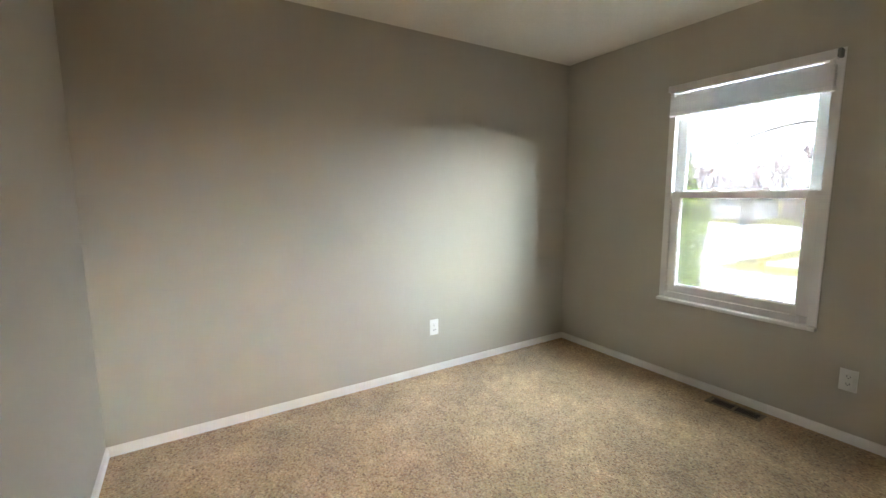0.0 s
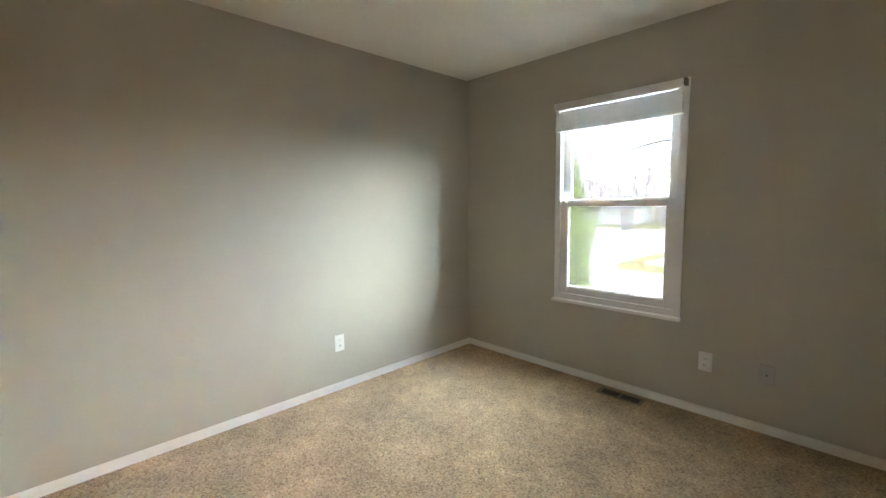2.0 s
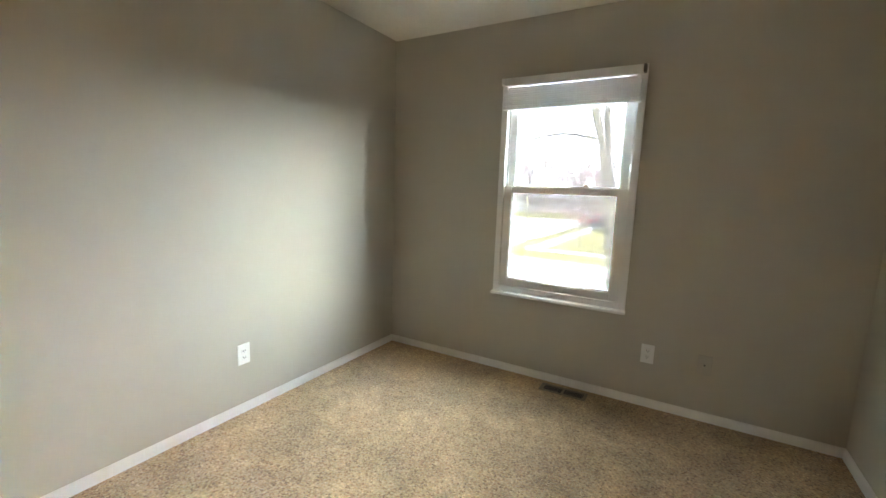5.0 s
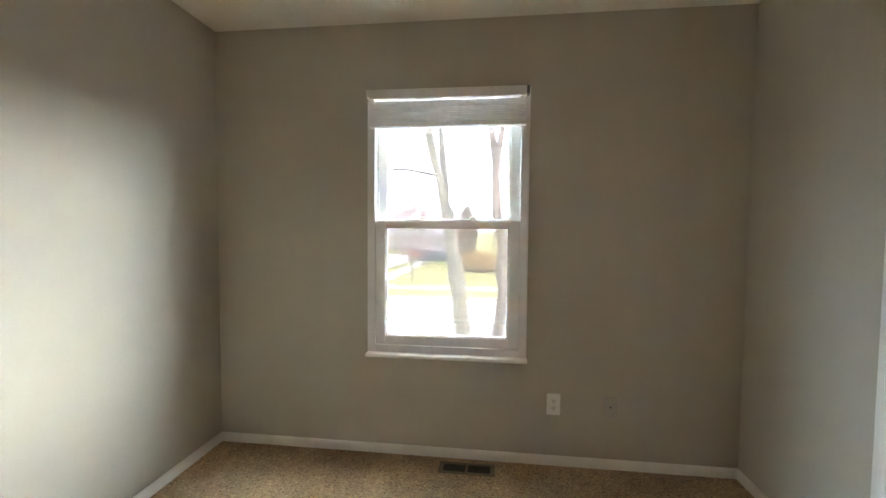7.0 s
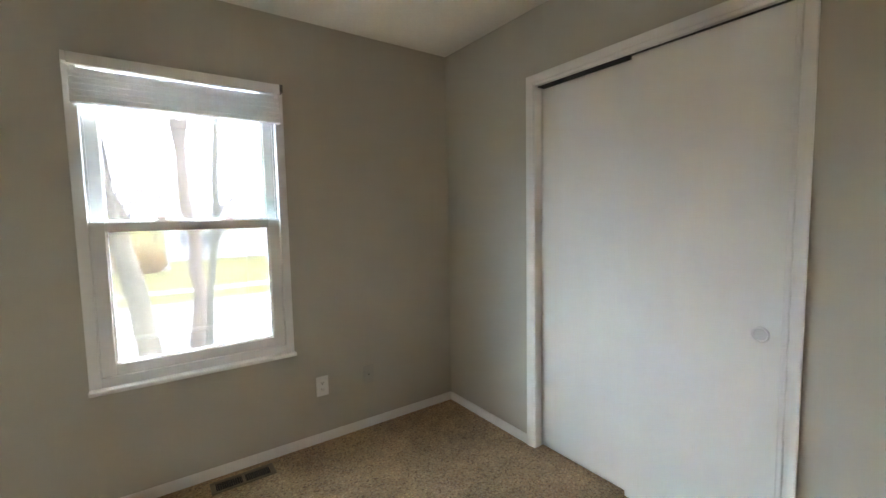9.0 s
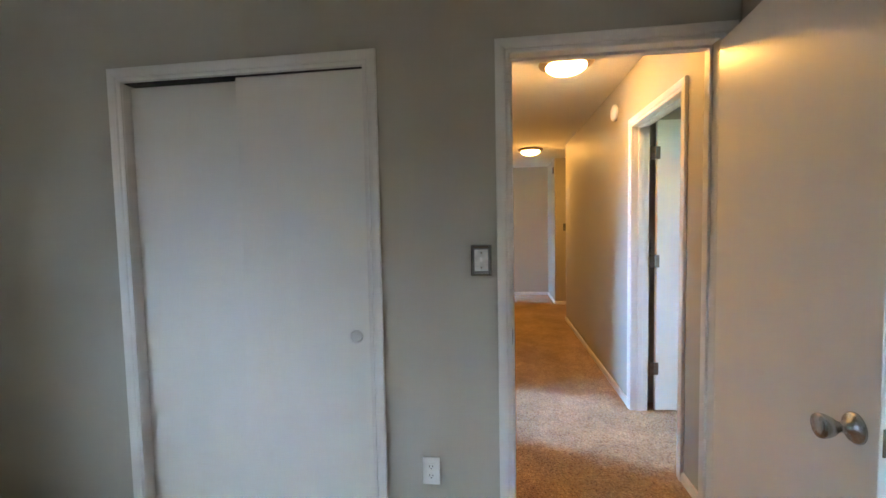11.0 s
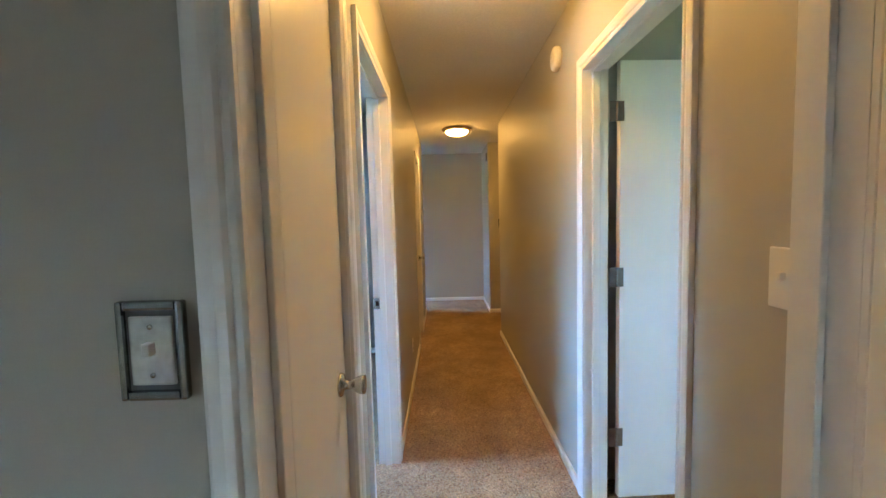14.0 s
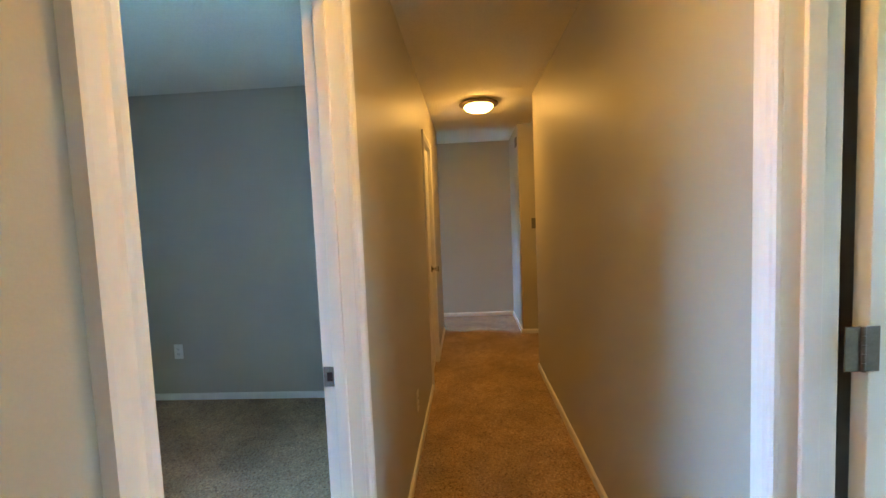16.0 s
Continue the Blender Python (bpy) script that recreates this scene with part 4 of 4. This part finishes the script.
def car(m, label, paint):
    c = thing("car", m, label, "car", group="parked cars")
    bm = bmesh.new()
    prof = ((-2.2, .35), (-2.25, .75), (-1.95, .98), (-1.1, 1.05), (-.55, 1.6), (1.35, 1.65), (2.0, 1.1), (2.25, .95), (2.25, .35))
    sides = [[bm.verts.new((x, y, z)) for x, z in prof] for y in (-.88, .88)]
    n = len(prof)
    for i in range(n):
        bm.faces.new((sides[0][i], sides[0][(i + 1) % n], sides[1][(i + 1) % n], sides[1][i]))
    bm.faces.new(sides[0])
    bm.faces.new(sides[1])
    bmesh.ops.bevel(bm, geom=bm.edges[:], offset=.06, segments=2, affect="EDGES")
    part("body", bm, paint, c)
    for y in (-.9, .9):
        part("side_window", box(-.6, 1.3, y - .01, y + .01, 1.08, 1.5, 0.004, 1), FARGLASS, c)
        for x in (-1.4, 1.45):
            w = part("wheel", lathe([(0, -.1), (.28, -.1), (.34, -.06), (.34, .06), (.28, .1), (0, .1)], 20, "Y"), TYRE, c)
            w.location = (x, y * .93, .34)
            part("rim", lathe([(0, -.11), (.2, -.105), (.2, .105), (0, .11)], 14, "Y"), NICKEL, w)
    return c


car(pose(-5.2, 48.2, G + .015, 0, 0, 8), "dark parked car in a driveway across the street", CARDARK)
car(pose(-7.8, 54.0, G, 0, 0, 190), "red parked car by a far house", CARRED)

hy = thing("fire_hydrant", pose(-7.0, 23.4, G), "yellow fire hydrant on the grass verge", "hydrant")
part("barrel", lathe([(0, 0), (.2, 0), (.2, .06), (.13, .08), (.13, .5), (.17, .52), (.17, .58), (.13, .66), (.05, .74), (0, .76)], 18), YEL, hy, smooth=True)
part("side_nozzle", box(-.24, .24, -.06, .06, .36, .48, .02, 1), YEL, hy)
bn = thing("wheeled_bin", pose(-21.8, 57.0, G), "dark wheeled bin at a far kerb", "bin")
part("body", box(-.32, .32, -.36, .36, .1, 1.05, .05, 2), BINM, bn)
part("lid", box(-.35, .35, -.4, .38, 1.05, 1.14, .03, 2), BINM, bn)
for x in (-.28, .28):
    w = part("wheel", lathe([(0, -.04), (.12, -.04), (.12, .04), (0, .04)], 16, "X"), TYRE, bn)
    w.location = (x, .3, .12)
